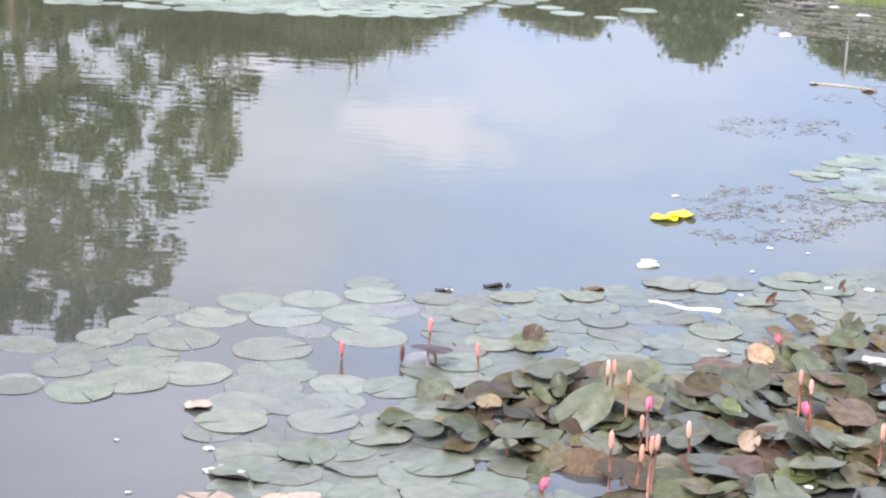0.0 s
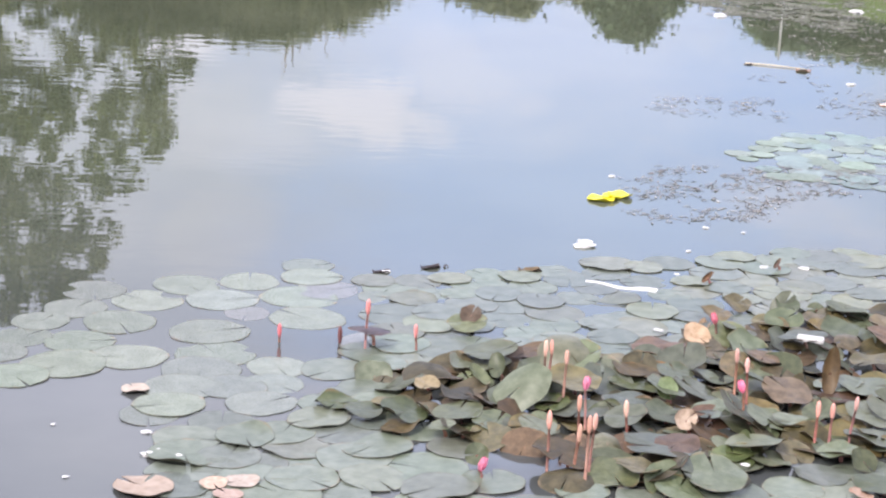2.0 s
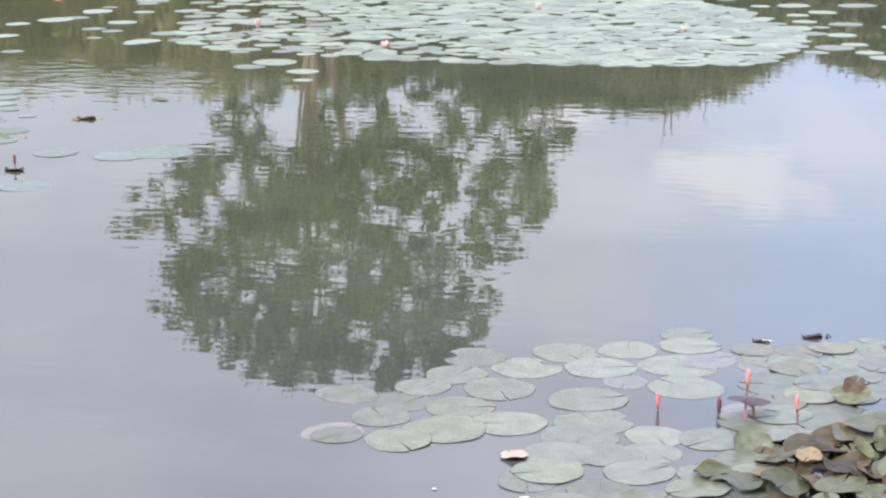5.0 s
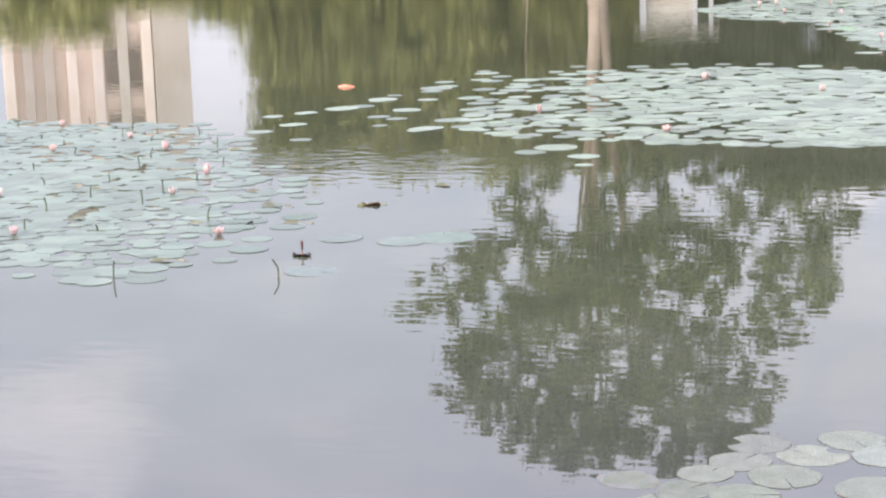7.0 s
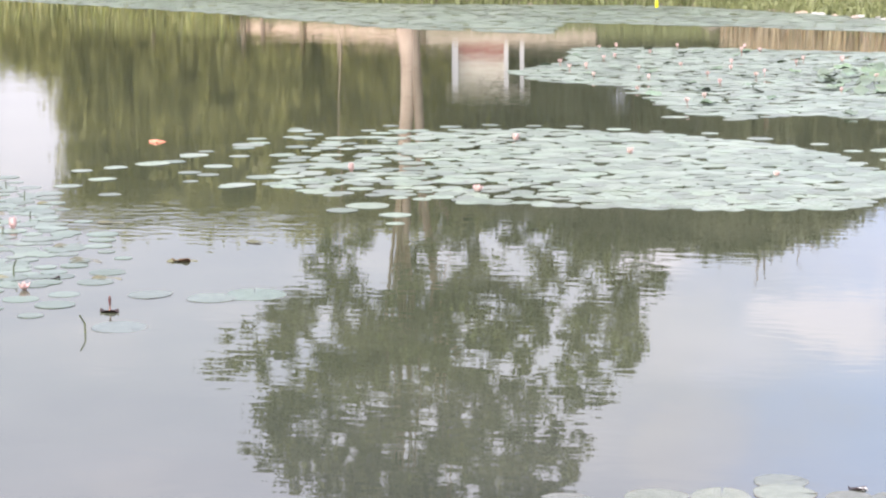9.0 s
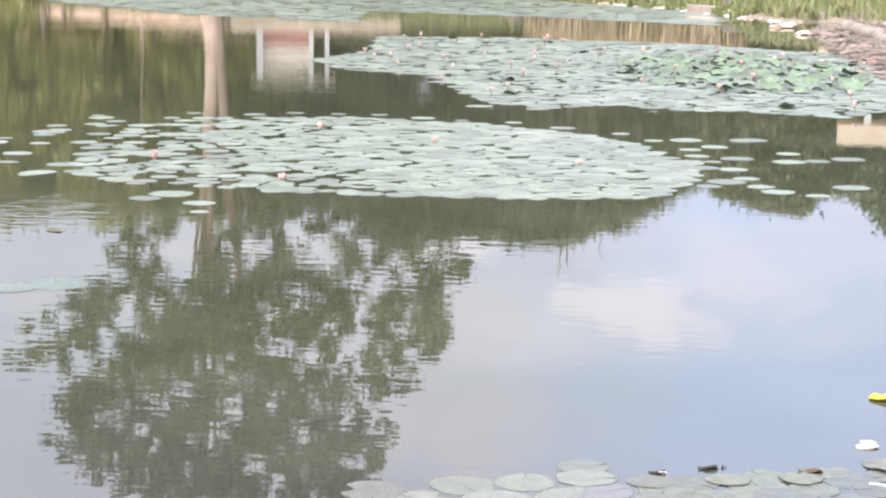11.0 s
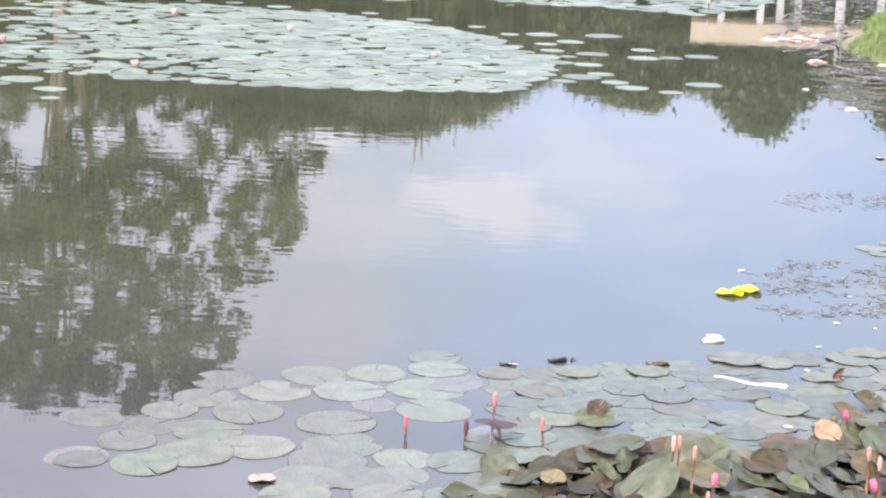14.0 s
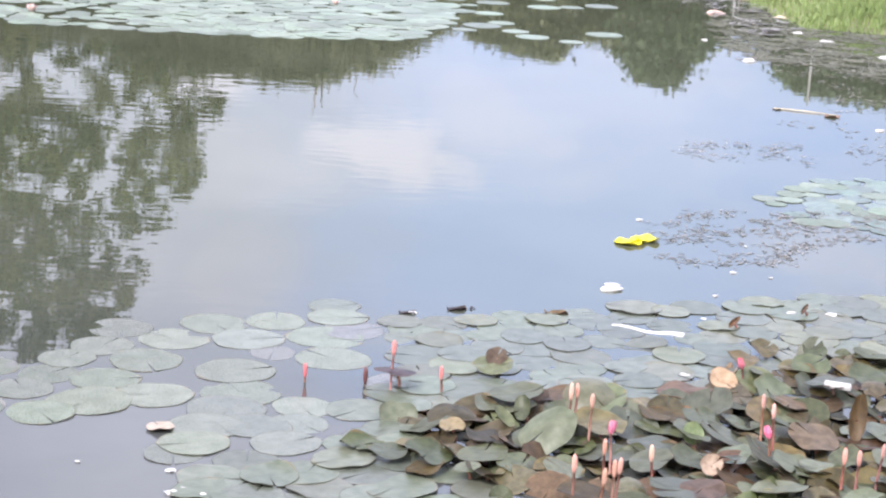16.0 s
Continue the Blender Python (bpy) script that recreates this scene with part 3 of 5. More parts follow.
def bare_tree():
    """Dead twigs that stand over the tree row."""
    t = empty("bare_tree", pose(-3.0, 63.6, float(ground_height(-3.0, 63.6)) - 0.05), "thin leafless dead tree among leafy ones", "tree", "trees on the far bank")
    v, f = tube([(0, 0, 0), (0.1, 0, 3.2), (-0.1, 0, 5.8), (-0.2, 0, 7.0), (-0.12, 0, 8.2)], [0.09, 0.08, 0.06, 0.045, 0.02], 7)
    part_mesh("trunk", mesh_of("trunk", v, f, BARK), t)
    for p in ([(-0.16, 0, 7.4), (-0.4, 0, 7.9), (-0.34, 0, 8.3), (-0.5, 0, 8.6)], [(0.05, 0, 6.2), (0.6, 0, 6.7), (1.0, 0, 7.3), (0.9, 0, 7.7), (1.15, 0, 8.05)], [(0.8, 0, 7.0), (1.3, 0, 7.1), (1.6, 0, 7.4)], [(-0.1, 0, 5.8), (0.15, 0, 6.6), (0.2, 0, 7.2), (0.08, 0, 7.8)], [(0.17, 0, 6.8), (0.5, 0, 7.2), (0.8, 0, 7.35)], [(-0.18, 0, 6.8), (-0.45, 0, 7.3), (-0.4, 0, 7.6)]):
        v, f = tube(p, [0.035 - 0.007 * k for k in range(len(p))], 6)
        part_mesh("limb", mesh_of("limb", v, f, BARK), t)


bare_tree()


def blades(name, spots, lo, hi, width, material, label, category, seed, lean=0.25):
    """Upright blades with a bend, joined: grass or reeds at the given feet."""
    q = np.random.default_rng(seed + 100)
    p = np.array(spots)
    n = len(p)
    z = ground_height(p[:, 0], p[:, 1]) - 0.02
    h = q.uniform(lo, hi, n)
    a = q.uniform(0, 6.283, n)
    side = np.stack([np.cos(a), np.sin(a), np.zeros(n)], 1) * (width * q.uniform(0.6, 1.3, n))[:, None]
    tip = np.stack([q.normal(0, lean, n) * h, q.normal(0, lean, n) * h, h], 1)
    foot = np.stack([p[:, 0], p[:, 1], z], 1)
    mid = foot + tip * np.array([0.35, 0.35, 0.6])
    v = np.stack([foot - side, foot + side, mid + side * 0.8, mid - side * 0.8, foot + tip], 1).reshape(-1, 3)
    i = np.arange(n) * 5
    faces = np.stack([i, i + 1, i + 2, i + 3], 1).tolist() + np.stack([i + 3, i + 2, i + 4], 1).tolist()
    return tagged(new(name, mesh_of(name, v.tolist(), faces, material, smooth=False)), label, category, kind="stuff")


def along(points, n, seed, out0, out1):
    """Random feet along a polyline, set off to its left by out0..out1."""
    q = np.random.default_rng(seed)
    pts = np.array(points, float)
    seg = np.hypot(*(pts[1:] - pts[:-1]).T)
    k = q.choice(len(seg), n, p=seg / seg.sum())
    u = q.uniform(0, 1, n)[:, None]
    d = (pts[k + 1] - pts[k]) / seg[k][:, None]
    return pts[k] * (1 - u) + pts[k + 1] * u + np.stack([-d[:, 1], d[:, 0]], 1) * q.uniform(out0, out1, n)[:, None]


FAR = [(-55, 77), (-40, 71.5), (-33, 69.5), (-22, 64.2), (-14.5, 57.8), (-5, 56.6), (-1.6, 51.4), (0.4, 48.3), (1.6, 44.8), (2.6, 42.6), (4.2, 43)]
blades("bank_grass", along(FAR, 17000, 1, 0.3, 4.5), 0.12, 0.34, 0.03, MEADOW, "rough green grass on the far bank", "grass", 1)
blades("bank_grass", along(FAR[5:9], 8000, 6, -0.05, 1.1), 0.08, 0.2, 0.03, MEADOW, "fresh green grass at the foot of the far bank", "grass", 6)
blades("bank_grass", along(FAR[3:6], 12000, 7, -0.1, 1.2), 0.12, 0.34, 0.03, MEADOW, "fresh green grass verge below the low wall", "grass", 7)
blades("dry_reeds", along(FAR[5:8], 8000, 2, 0.9, 1.9), 0.5, 1.1, 0.03, DRY, "straw-coloured dry reeds at the water's edge", "reeds", 2, 0.1)
blades("green_reeds", along(FAR[:4], 15000, 3, -0.1, 0.9), 0.5, 1.2, 0.045, OLIVE, "olive green reeds at the water's edge", "reeds", 3, 0.15)
RIGHT = [(6.6, 8), (5.6, 13), (3.95, 16.0), (3.3, 16.5), (3.2, 17.5), (3.55, 20.5), (4.8, 23)]
blades("bank_grass", along(RIGHT[::-1], 95000, 4, -0.22, 2.0), 0.03, 0.10, 0.006, FRESH, "bright green grass on the near spit of bank", "grass", 4)


def box_part(name, parent, size, at, material, bevel=0.012, label="", turn=0.0):
    ob = part(name, box_bm(*size, bevel), material, parent, label)
    ob.matrix_basis = pose(*at, 0, 0, turn)
    return ob


def far_buildings():
    # low rendered wall along the bank
    for (x1, y1), (x2, y2) in (((-24.0, 67.75), (-13.6, 59.1)), ((-13.55, 59.12), (-8.2, 59.3))):
        L = math.hypot(x2 - x1, y2 - y1)
        w = part("retaining_wall", box_bm(L, 0.35, 1.7, 0.03), TAN_WALL)
        w.matrix_basis = pose((x1 + x2) / 2, (y1 + y2) / 2, 0.45, 0, 0, math.degrees(math.atan2(y2 - y1, x2 - x1)))
        tagged(w, "low tan rendered retaining wall at the far waterline", "wall", kind="structure")
    # kiosk with white posts
    z = float(ground_height(-11.9, 60.2)) - 0.1
    k = empty("kiosk", pose(-12.0, 60.2, z - 0.03, 0, 0, 11), "small kiosk with white posts and a red lower wall", "kiosk")
    for x in (-0.85, 0.78, 1.28):
        box_part("post", k, (0.2 if x < 0 else 0.14, 0.16, 2.1), (x, 0, 1.05), WHITE)
    box_part("lower_wall", k, (1.5, 0.1, 1.05), (-0.02, 0.12, 0.52), RED_WALL)
    box_part("upper_board", k, (1.5, 0.06, 0.8), (-0.02, 0.12, 1.47), CONCRETE)
    box_part("roof", k, (2.7, 1.3, 0.1), (0.2, 0.5, 2.14), CONCRETE)
    # shelter at the right end of the far bank
    z = float(ground_height(6.8, 53.2)) + 0.12
    s = empty("shelter", pose(4.7, 53.0, z - 0.03, 0, 0, -5), "open concrete shelter with square columns and a flat tan roof", "shelter")
    for x in (0.75, 1.8, 2.32, 2.8, 3.9, 5.0):
        box_part("column", s, (0.19, 0.19, 2.6), (x, 0, 0.99), WHITE)
    box_part("roof", s, (6.6, 1.5, 0.56), (3.25, 0.62, 2.52), CREAM)
    for x in (-0.42,):
        p = part("post", box_bm(0.26, 0.2, 1.4, 0.02), CREAM)
        p.matrix_basis = pose(4.7 + x, 54.2, float(ground_height(4.7 + x, 54.2)) + 0.3)
        tagged(p, "plain weathered concrete post on the bank", "post", "posts on the far bank")
    for x, y, h in ((-25.6, 66.8, 1.4), (-21.6, 65.2, 1.3), (-20.6, 64.3, 1.0), (-17.2, 62.0, 1.4), (-18.8, 63.0, 1.1), (-3.0, 59.9, 3.1)):
        v, f = tube([(0, 0, -0.3), (0.03, 0, h * 0.5), (0.0, 0.02, h)], [0.11, 0.09, 0.08], 9)
        p = new("stump", mesh_of("stump", v, f, BARK))
        p.matrix_basis = pose(x, y, float(ground_height(x, y)))
        tagged(p, "bare pale trunk of a pruned sapling", "tree stump", "saplings on the far bank")
    # pale building far behind the bank
    b = empty("building", pose(-45.6, 83.9, float(ground_height(-45.6, 83.9)) - 0.05, 0, 0, 29), "pale rendered building with columns and dark bays", "building")
    box_part("wall", b, (7.2, 6, 12.5), (-0.4, 3.2, 6.25), WARM_WALL, 0.03)
    box_part("wing", b, (1.75, 5, 11.8), (4.13, 2.2, 5.9), WARM_WALL, 0.03)
    box_part("roof", b, (7.0, 7, 0.4), (0, 3.0, 12.6), CONCRETE, 0.03)
    for x in (-3.7, -2.8, -1.8, -0.7, 0.55, 1.78, 2.95):
        box_part("column", b, (0.5, 0.4, 12.2), (x, -0.05, 6.1), WARM_WALL, 0.03)
    for x in (1.22, 2.35):
        for zz in (2.0, 5.4, 8.8, 11.4):
            w = box_part("window", b, (0.6, 0.1, 2.2), (x, 0.17, zz), BROWN_WALL, 0.02)
            box_part("sill", w, (0.62, 0.18, 0.08), (0, -0.06, -1.15), CONCRETE, 0.01)


far_buildings()

# ---------------------------------------------------------------- lily pads
def pad_mesh(name, material, seed, cup=0.0, wave=0.02, bend=0.0, notch=0.05, thick=0.016, seg=26, fold=0.0, oval=0.94, turned=0.0):
    """A round leaf of radius 1 with a notch, a rim that waves and a real thickness. bend: how far it arches; fold: one side folds up."""
    r = random.Random(seed)
    rings = [0.0, 0.3, 0.6, 0.85, 0.97, 1.0]
    ph = [r.uniform(0, 6.28) for _ in range(4)]
    verts, faces, low = [], [], []

    def shape(rho, a):
        edge = 1 + 0.03 * math.sin(3 * a + ph[0]) + 0.02 * math.sin(7 * a + ph[1])
        x, y = rho * edge * math.cos(a), rho * edge * oval * math.sin(a)
        z = cup * rho ** 2 + wave * rho ** 2 * (math.sin(3 * a + ph[2]) + 0.6 * math.sin(5 * a + ph[3]))
        if turned:
            z += turned * rho ** 5 * max(0.0, math.cos(a - ph[0])) ** 7 + 0.6 * turned * rho ** 5 * max(0.0, math.cos(a - ph[1])) ** 12
        if bend:
            z += bend * 0.55 * (y * y) - bend * 0.25 * x * abs(x)
        if fold and y > 0.15:
            q = y - 0.15
            z += math.sin(fold) * q * 1.0
            y = 0.15 + math.cos(fold) * q
        return x, y, z

    for side in (0, 1):
        for rho in rings:
            for k in range(seg + 1):
                a = notch * rho ** 0.5 + (2 * math.pi - 2 * notch * rho ** 0.5) * k / seg
                x, y, z = shape(rho, a)
                verts.append((x, y, z - side * thick * (1.0 if rho < 0.98 else 0.35)))
                low.append(float(side))
    n = seg + 1
    off = len(rings) * n
    for i in range(len(rings) - 1):
        for k in range(seg):
            q = (i * n + k, i * n + k + 1, (i + 1) * n + k + 1, (i + 1) * n + k)
            tri = q if i else (q[0], q[2], q[3])
            faces.append(tri[::-1])
            faces.append(tuple(j + off for j in tri))
    e = (len(rings) - 1) * n
    for k in range(seg):
        faces.append((e + k + 1, e + k, e + k + off, e + k + 1 + off)[::-1])
    me = mesh_of(name, verts, faces, material)
    at = me.attributes.new("lower", "FLOAT", "POINT")
    at.data.foreach_set("value", low)
    return me


def lay(meshes, x, y, r, z, rng, label, group, name="lily_pad", category="lily pad", tilt=0.0, spin=None):
    ob = new(name, meshes[rng.randrange(len(meshes))])
    ob.matrix_basis = pose(x, y, z, rng.gauss(0, tilt), rng.gauss(0, tilt), rng.uniform(0, 360) if spin is None else spin) @ Matrix.Diagonal((r, r, r, 1))
    return tagged(ob, label, category, group)


FLAT = [pad_mesh("lily_pad", PAD, s, cup=0.0, wave=0.004, thick=0.03) for s in range(7)]
RIM = [pad_mesh("lily_pad", PAD, 20 + s, cup=0.0, wave=0.008, turned=0.05 + 0.03 * s, thick=0.03, seg=34) for s in range(6)]
rng = random.Random(11)
# pads at the open edge of the near bed: x, y, radius
WEST = [(-1.01, 6.58, 0.121), (-1.04, 6.36, 0.114), (-1.13, 6.2, 0.102), (-0.87, 6.22, 0.131), (-1.36, 6.07, 0.1), (-1.16, 6.02, 0.102), (-0.97, 6, 0.118), (-1.21, 5.86, 0.104), (-1.31, 5.66, 0.087), (-0.98, 5.77, 0.141), (-1.11, 5.64, 0.112), (-0.79, 5.86, 0.129), (-0.81, 6.48, 0.131), (-0.69, 6.69, 0.129), (-0.55, 6.52, 0.131), (-0.56, 6.15, 0.138), (-0.52, 5.93, 0.138), (-0.55, 5.75, 0.135), (-0.59, 5.59, 0.121), (-0.61, 5.43, 0.111), (-0.66, 5.34, 0.095), (-0.44, 5.61, 0.112), (-0.53, 5.16, 0.102), (-0.4, 5.03, 0.1), (-0.52, 4.92, 0.1)]
MIDDLE = [(-0.47, 6.76, 0.116), (-0.27, 7, 0.102), (-0.25, 6.85, 0.116), (-0.28, 6.59, 0.142), (-0.24, 6.34, 0.137), (-0.31, 5.81, 0.104), (-0.13, 5.81, 0.113), (-0.31, 5.65, 0.097), (-0.34, 5.47, 0.112), (0.04, 6.74, 0.109), (0.07, 6.42, 0.134), (0.19, 6.7, 0.093), (-0.08, 5.26, 0.108), (-0.26, 5.23, 0.099), (-0.05, 5.05, 0.116), (-0.2, 4.99, 0.095), (0.15, 4.99, 0.13), (-0.31, 4.87, 0.116), (-0.01, 6, 0.112), (0.16, 6.13, 0.085), (0.38, 6.82, 0.115), (0.47, 6.58, 0.112), (0.72, 6.95, 0.107), (0.24, 6.25, 0.087), (-0.14, 5.48, 0.094), (0.03, 5.52, 0.104), (-0.02, 5.64, 0.097), (-0.44, 5.29, 0.108)]
PALE = [pad_mesh("lily_pad", PAD_PALE, 7 + s, cup=0.0, wave=0.003, thick=0.03) for s in range(6)]
for i, (x, y, r) in enumerate(WEST + MIDDLE):
    lay(PALE if x < -0.15 and y > 5.3 else FLAT, x, y, r, (0.0004 if y > 5.8 else 0.0016) + (0.0005 if y > 5.8 else 0.0008) * (i % 4), rng, "flat round dull green lily pad afloat in open water" if i < 25 else "flat round dull green lily pad afloat", "lily pads of the near bed", tilt=0.12 if y > 5.8 else 0.4)
SUNK = [(-0.45, 6.372, 0.083), (-0.186, 6.692, 0.119), (-0.012, 6.1, 0.117), (-1.376, 6.084, 0.104), (-1.327, 5.681, 0.105)]
DULL = [pad_mesh("lily_pad", PAD_ROSE, 30 + s, cup=0.0, wave=0.002, thick=0.03) for s in range(2)]
for i, (x, y, r) in enumerate(SUNK):
    lay(DULL, x, y, r, 0.0003, rng, "rosy half sunken lily pad", "lily pads of the near bed", tilt=0.05)
CRISP = [pad_mesh("dead_leaf", PAD_CRISP, 44 + s, cup=0.0, wave=0.03, turned=0.16, notch=0.12, thick=0.03, seg=34) for s in range(2)]
for x, y, r in ((-0.727, 5.546, 0.045), (-0.604, 4.78, 0.083), (-0.421, 4.818, 0.04), (-0.347, 4.84, 0.05), (-0.377, 4.744, 0.043)):
    lay(CRISP, x, y, r, 0.009, rng, "crinkled peach-brown dying lily pad afloat", "dying pads of the near bed", tilt=0.8)
DRAB = [pad_mesh("lily_pad", PAD_DRAB, 36 + s, cup=0.0, wave=0.004, thick=0.03, turned=0.03 * s) for s in range(4)]
FILL = [(-0.04, 6.86), (0.47, 7.03), (1.03, 7.23), (1.79, 7.51), (2.23, 7.5), (1.5, 4.77), (-0.61, 4.5), (-0.58, 4.8), (-0.52, 5.23), (-0.35, 5.37), (-0.12, 5.43), (0.0, 5.75), (-0.03, 6.34)]
RAISED = [(-0.01, 5.76), (0.23, 5.9), (0.54, 6.05), (0.8, 6.0), (1.25, 6.3), (1.65, 6.6), (2.04, 6.7), (1.65, 5.25), (1.2, 5.08), (0.95, 4.92), (0.66, 4.85), (0.42, 5.1), (0.05, 5.4)]
HOLES = [(-0.34, 6.02, 0.1), (-0.25, 6.06, 0.1), (-0.09, 6.11, 0.1), (0.2, 6.2, 0.05), (0.53, 5.03, 0.10), (0.46, 4.94, 0.08), (1.07, 4.94, 0.09), (1.13, 5.02, 0.08)]
for i, (x, y) in enumerate(scatter(FILL, 0.125, rng, 14000, [(a, b, c * 1.0) for a, b, c in WEST + MIDDLE] + HOLES)):
    if inside(RAISED, x, y):
        continue
    near = y < 5.9
    lay(RIM if near and rng.random() < 0.5 else FLAT if rng.random() < 0.6 else DRAB, x, y, rng.uniform(0.075, 0.112), (0.002 if near else 0.0008) + 0.001 * (i % 6), rng, "flat round dull green lily pad afloat", "lily pads of the near bed", tilt=1.3 if near else 0.5)


def raised_leaf(me, x, y, z, r, rx, ry, rz, label, group="raised leaves of the near bed", name="lily_leaf", category="lily leaf", stem=None):
    """A leaf held out of the water by its stalk."""
    e = empty(name, pose(x, y, 0), label, category, group)
    part_mesh("blade", me, e, "", pose(0, 0, z, rx, ry, 0) @ pose(0, 0, 0, 0, 0, rz) @ Matrix.Diagonal((r, r, r, 1)))
    v, f = tube([(0.02, 0.01, -0.12), (0.012, 0.004, z * 0.4), (0, 0, z - 0.003)], [0.006, 0.0055, 0.005], 6)
    part_mesh("stalk", mesh_of("stalk", v, f, stem or STEM), e)
    return e


def leaves(material, first, n, **kw):
    mats = material if isinstance(material, list) else [material]
    return [pad_mesh("lily_leaf", mats[s % len(mats)], first + s, notch=0.09, thick=0.018, seg=34, bend=(-0.16, 0.12, -0.25, 0.06, -0.1)[s % 5], fold=(0, 0, 0.35, 0, 0)[s % 5], turned=(0.0, 0.22, 0.08, 0.28, 0.12)[s % 5], **kw) for s in range(n)]


DEEP, OLD = leaves([PAD_DEEP, PAD_MID, PAD_MID], 50, 12, cup=0.05, wave=0.04), leaves([PAD_BROWN, OLIVE_PAD], 62, 6, cup=0.03, wave=0.06)
# DARK leaves stand in for shaded undersides and gaps, the shade painted in
DARK, KHAKI = leaves(PAD_SHADE, 82, 5, cup=0.04, wave=0.06), leaves(PAD_KHAKI, 88, 2, cup=0.2, wave=0.08)
TAN, YOUNG, DUSKY = leaves(PAD_TAN, 70, 2, cup=0.2, wave=0.06), leaves(LIME, 74, 1, cup=0.2, wave=0.06), leaves(PURPLE, 77, 1, cup=-0.12, wave=0.02)
DOME = pad_mesh("lily_leaf", PAD_OLIVE, 90, cup=-0.32, wave=0.02, notch=0.06, thick=0.025)
VAULT = pad_mesh("lily_leaf", PAD_SHADE, 95, cup=-0.28, wave=0.03, notch=0.06, thick=0.025)
ARCH = pad_mesh("lily_leaf", OLIVE_PAD, 93, cup=-0.28, wave=0.03, notch=0.06, thick=0.025)
TENT = pad_mesh("lily_leaf", PAD_MID, 91, cup=-0.1, wave=0.03, notch=0.2, bend=-0.3, oval=0.72)
LONG = pad_mesh("lily_leaf", PAD_BROWN, 92, cup=0.2, wave=0.02, oval=0.36, notch=0.02)
POINT = pad_mesh("lily_leaf", PAD_DEEP, 94, cup=0.25, wave=0.03, oval=0.62, notch=0.02, bend=0.35)
GREEN, BROWN = "dull green lily leaf raised on its stalk", "browned lily leaf turned up on its stalk"
raised_leaf(VAULT, 0.16, 5.70, 0.05, 0.082, 13, 0, 70, "dark olive domed lily leaf arching over the water")
raised_leaf(ARCH, 0.04, 5.74, 0.02, 0.061, -0, 0, 250, "small olive gold lily leaf lying low")
raised_leaf(KHAKI[0], 0.16, 5.56, 0.05, 0.042, 13, 0, 250, "tan dying lily leaf folded over")
raised_leaf(DEEP[1], 0.34, 5.86, 0.02, 0.106, 0, -4, 70, GREEN)
raised_leaf(POINT, 0.32, 5.65, 0.05, 0.046, 22, 25, 130, "dark pointed lily leaf folded upright")
raised_leaf(POINT, 0.39, 5.75, 0.05, 0.047, 32, -35, 250, "dark pointed lily leaf folded upright")
raised_leaf(TENT, 0.44, 5.51, 0.07, 0.107, 35, -30, 200, "large grey-green lily leaf tilted up with a pale midrib")
raised_leaf(DOME, 0.61, 5.86, 0.08, 0.093, 30, 0, 310, "large domed olive green lily leaf standing up")
raised_leaf(DEEP[3], -0.11, 5.47, 0.012, 0.072, -5, 0, 250, GREEN)
raised_leaf(DEEP[4], -0.03, 5.37, 0.03, 0.059, 3, 8, 20, GREEN)
raised_leaf(DEEP[6], 0.09, 5.34, 0.04, 0.077, 4, 14, 250, GREEN)
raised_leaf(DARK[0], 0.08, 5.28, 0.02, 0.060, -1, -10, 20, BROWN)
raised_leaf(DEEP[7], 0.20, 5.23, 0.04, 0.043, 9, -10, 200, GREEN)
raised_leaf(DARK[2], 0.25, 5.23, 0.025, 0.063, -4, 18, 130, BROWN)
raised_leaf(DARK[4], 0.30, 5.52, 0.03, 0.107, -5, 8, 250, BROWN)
raised_leaf(DEEP[0], 0.25, 5.36, 0.04, 0.081, -2, -6, 70, GREEN)
raised_leaf(DEEP[9], 0.36, 5.30, 0.03, 0.073, 5, 8, 70, GREEN)
raised_leaf(OLD[1], 0.61, 5.61, 0.06, 0.095, -1, 0, 310, "reddish brown lily leaf lying over its neighbours")
raised_leaf(OLD[3], 0.47, 5.27, 0.03, 0.076, 8, 10, 200, BROWN)
raised_leaf(DARK[0], 0.54, 5.04, 0.045, 0.099, 2, 12, 250, BROWN)
raised_leaf(VAULT, 0.54, 4.91, 0.03, 0.084, 6, 0, 250, "round olive brown lily leaf mirrored in open water")
raised_leaf(DOME, 0.67, 5.14, 0.04, 0.049, 32, 12, 200, "round olive lily leaf standing half up")
raised_leaf(DEEP[4], 0.82, 5.11, 0.05, 0.114, -1, 2, 200, "broad grey-green lily leaf with a wavy rim")
raised_leaf(DARK[2], 0.79, 4.99, 0.025, 0.105, -4, -14, 310, BROWN)
raised_leaf(DARK[4], 0.89, 5.06, 0.03, 0.065, -4, -12, 70, BROWN)
raised_leaf(DEEP[5], 0.84, 4.86, 0.02, 0.072, 4, 10, 70, GREEN)
raised_leaf(DEEP[2], 0.89, 5.97, 0.03, 0.056, 24, -8, 310, GREEN)
raised_leaf(DEEP[8], 1.00, 5.91, 0.04, 0.085, 23, -22, 70, "pale grey-green lily leaf tilted up among brown ones")
raised_leaf(DARK[1], 0.87, 5.79, 0.03, 0.127, -9, 6, 250, BROWN)
raised_leaf(DEEP[10], 0.78, 5.49, 0.04, 0.090, 3, 4, 200, GREEN)
raised_leaf(YOUNG[0], 0.90, 5.57, 0.06, 0.037, 60, 20, 310, "small bright lime green young lily leaf")
raised_leaf(TAN[1], 0.92, 5.30, 0.06, 0.034, 59, -20, 20, "peach-coloured dead lily leaf standing on edge")
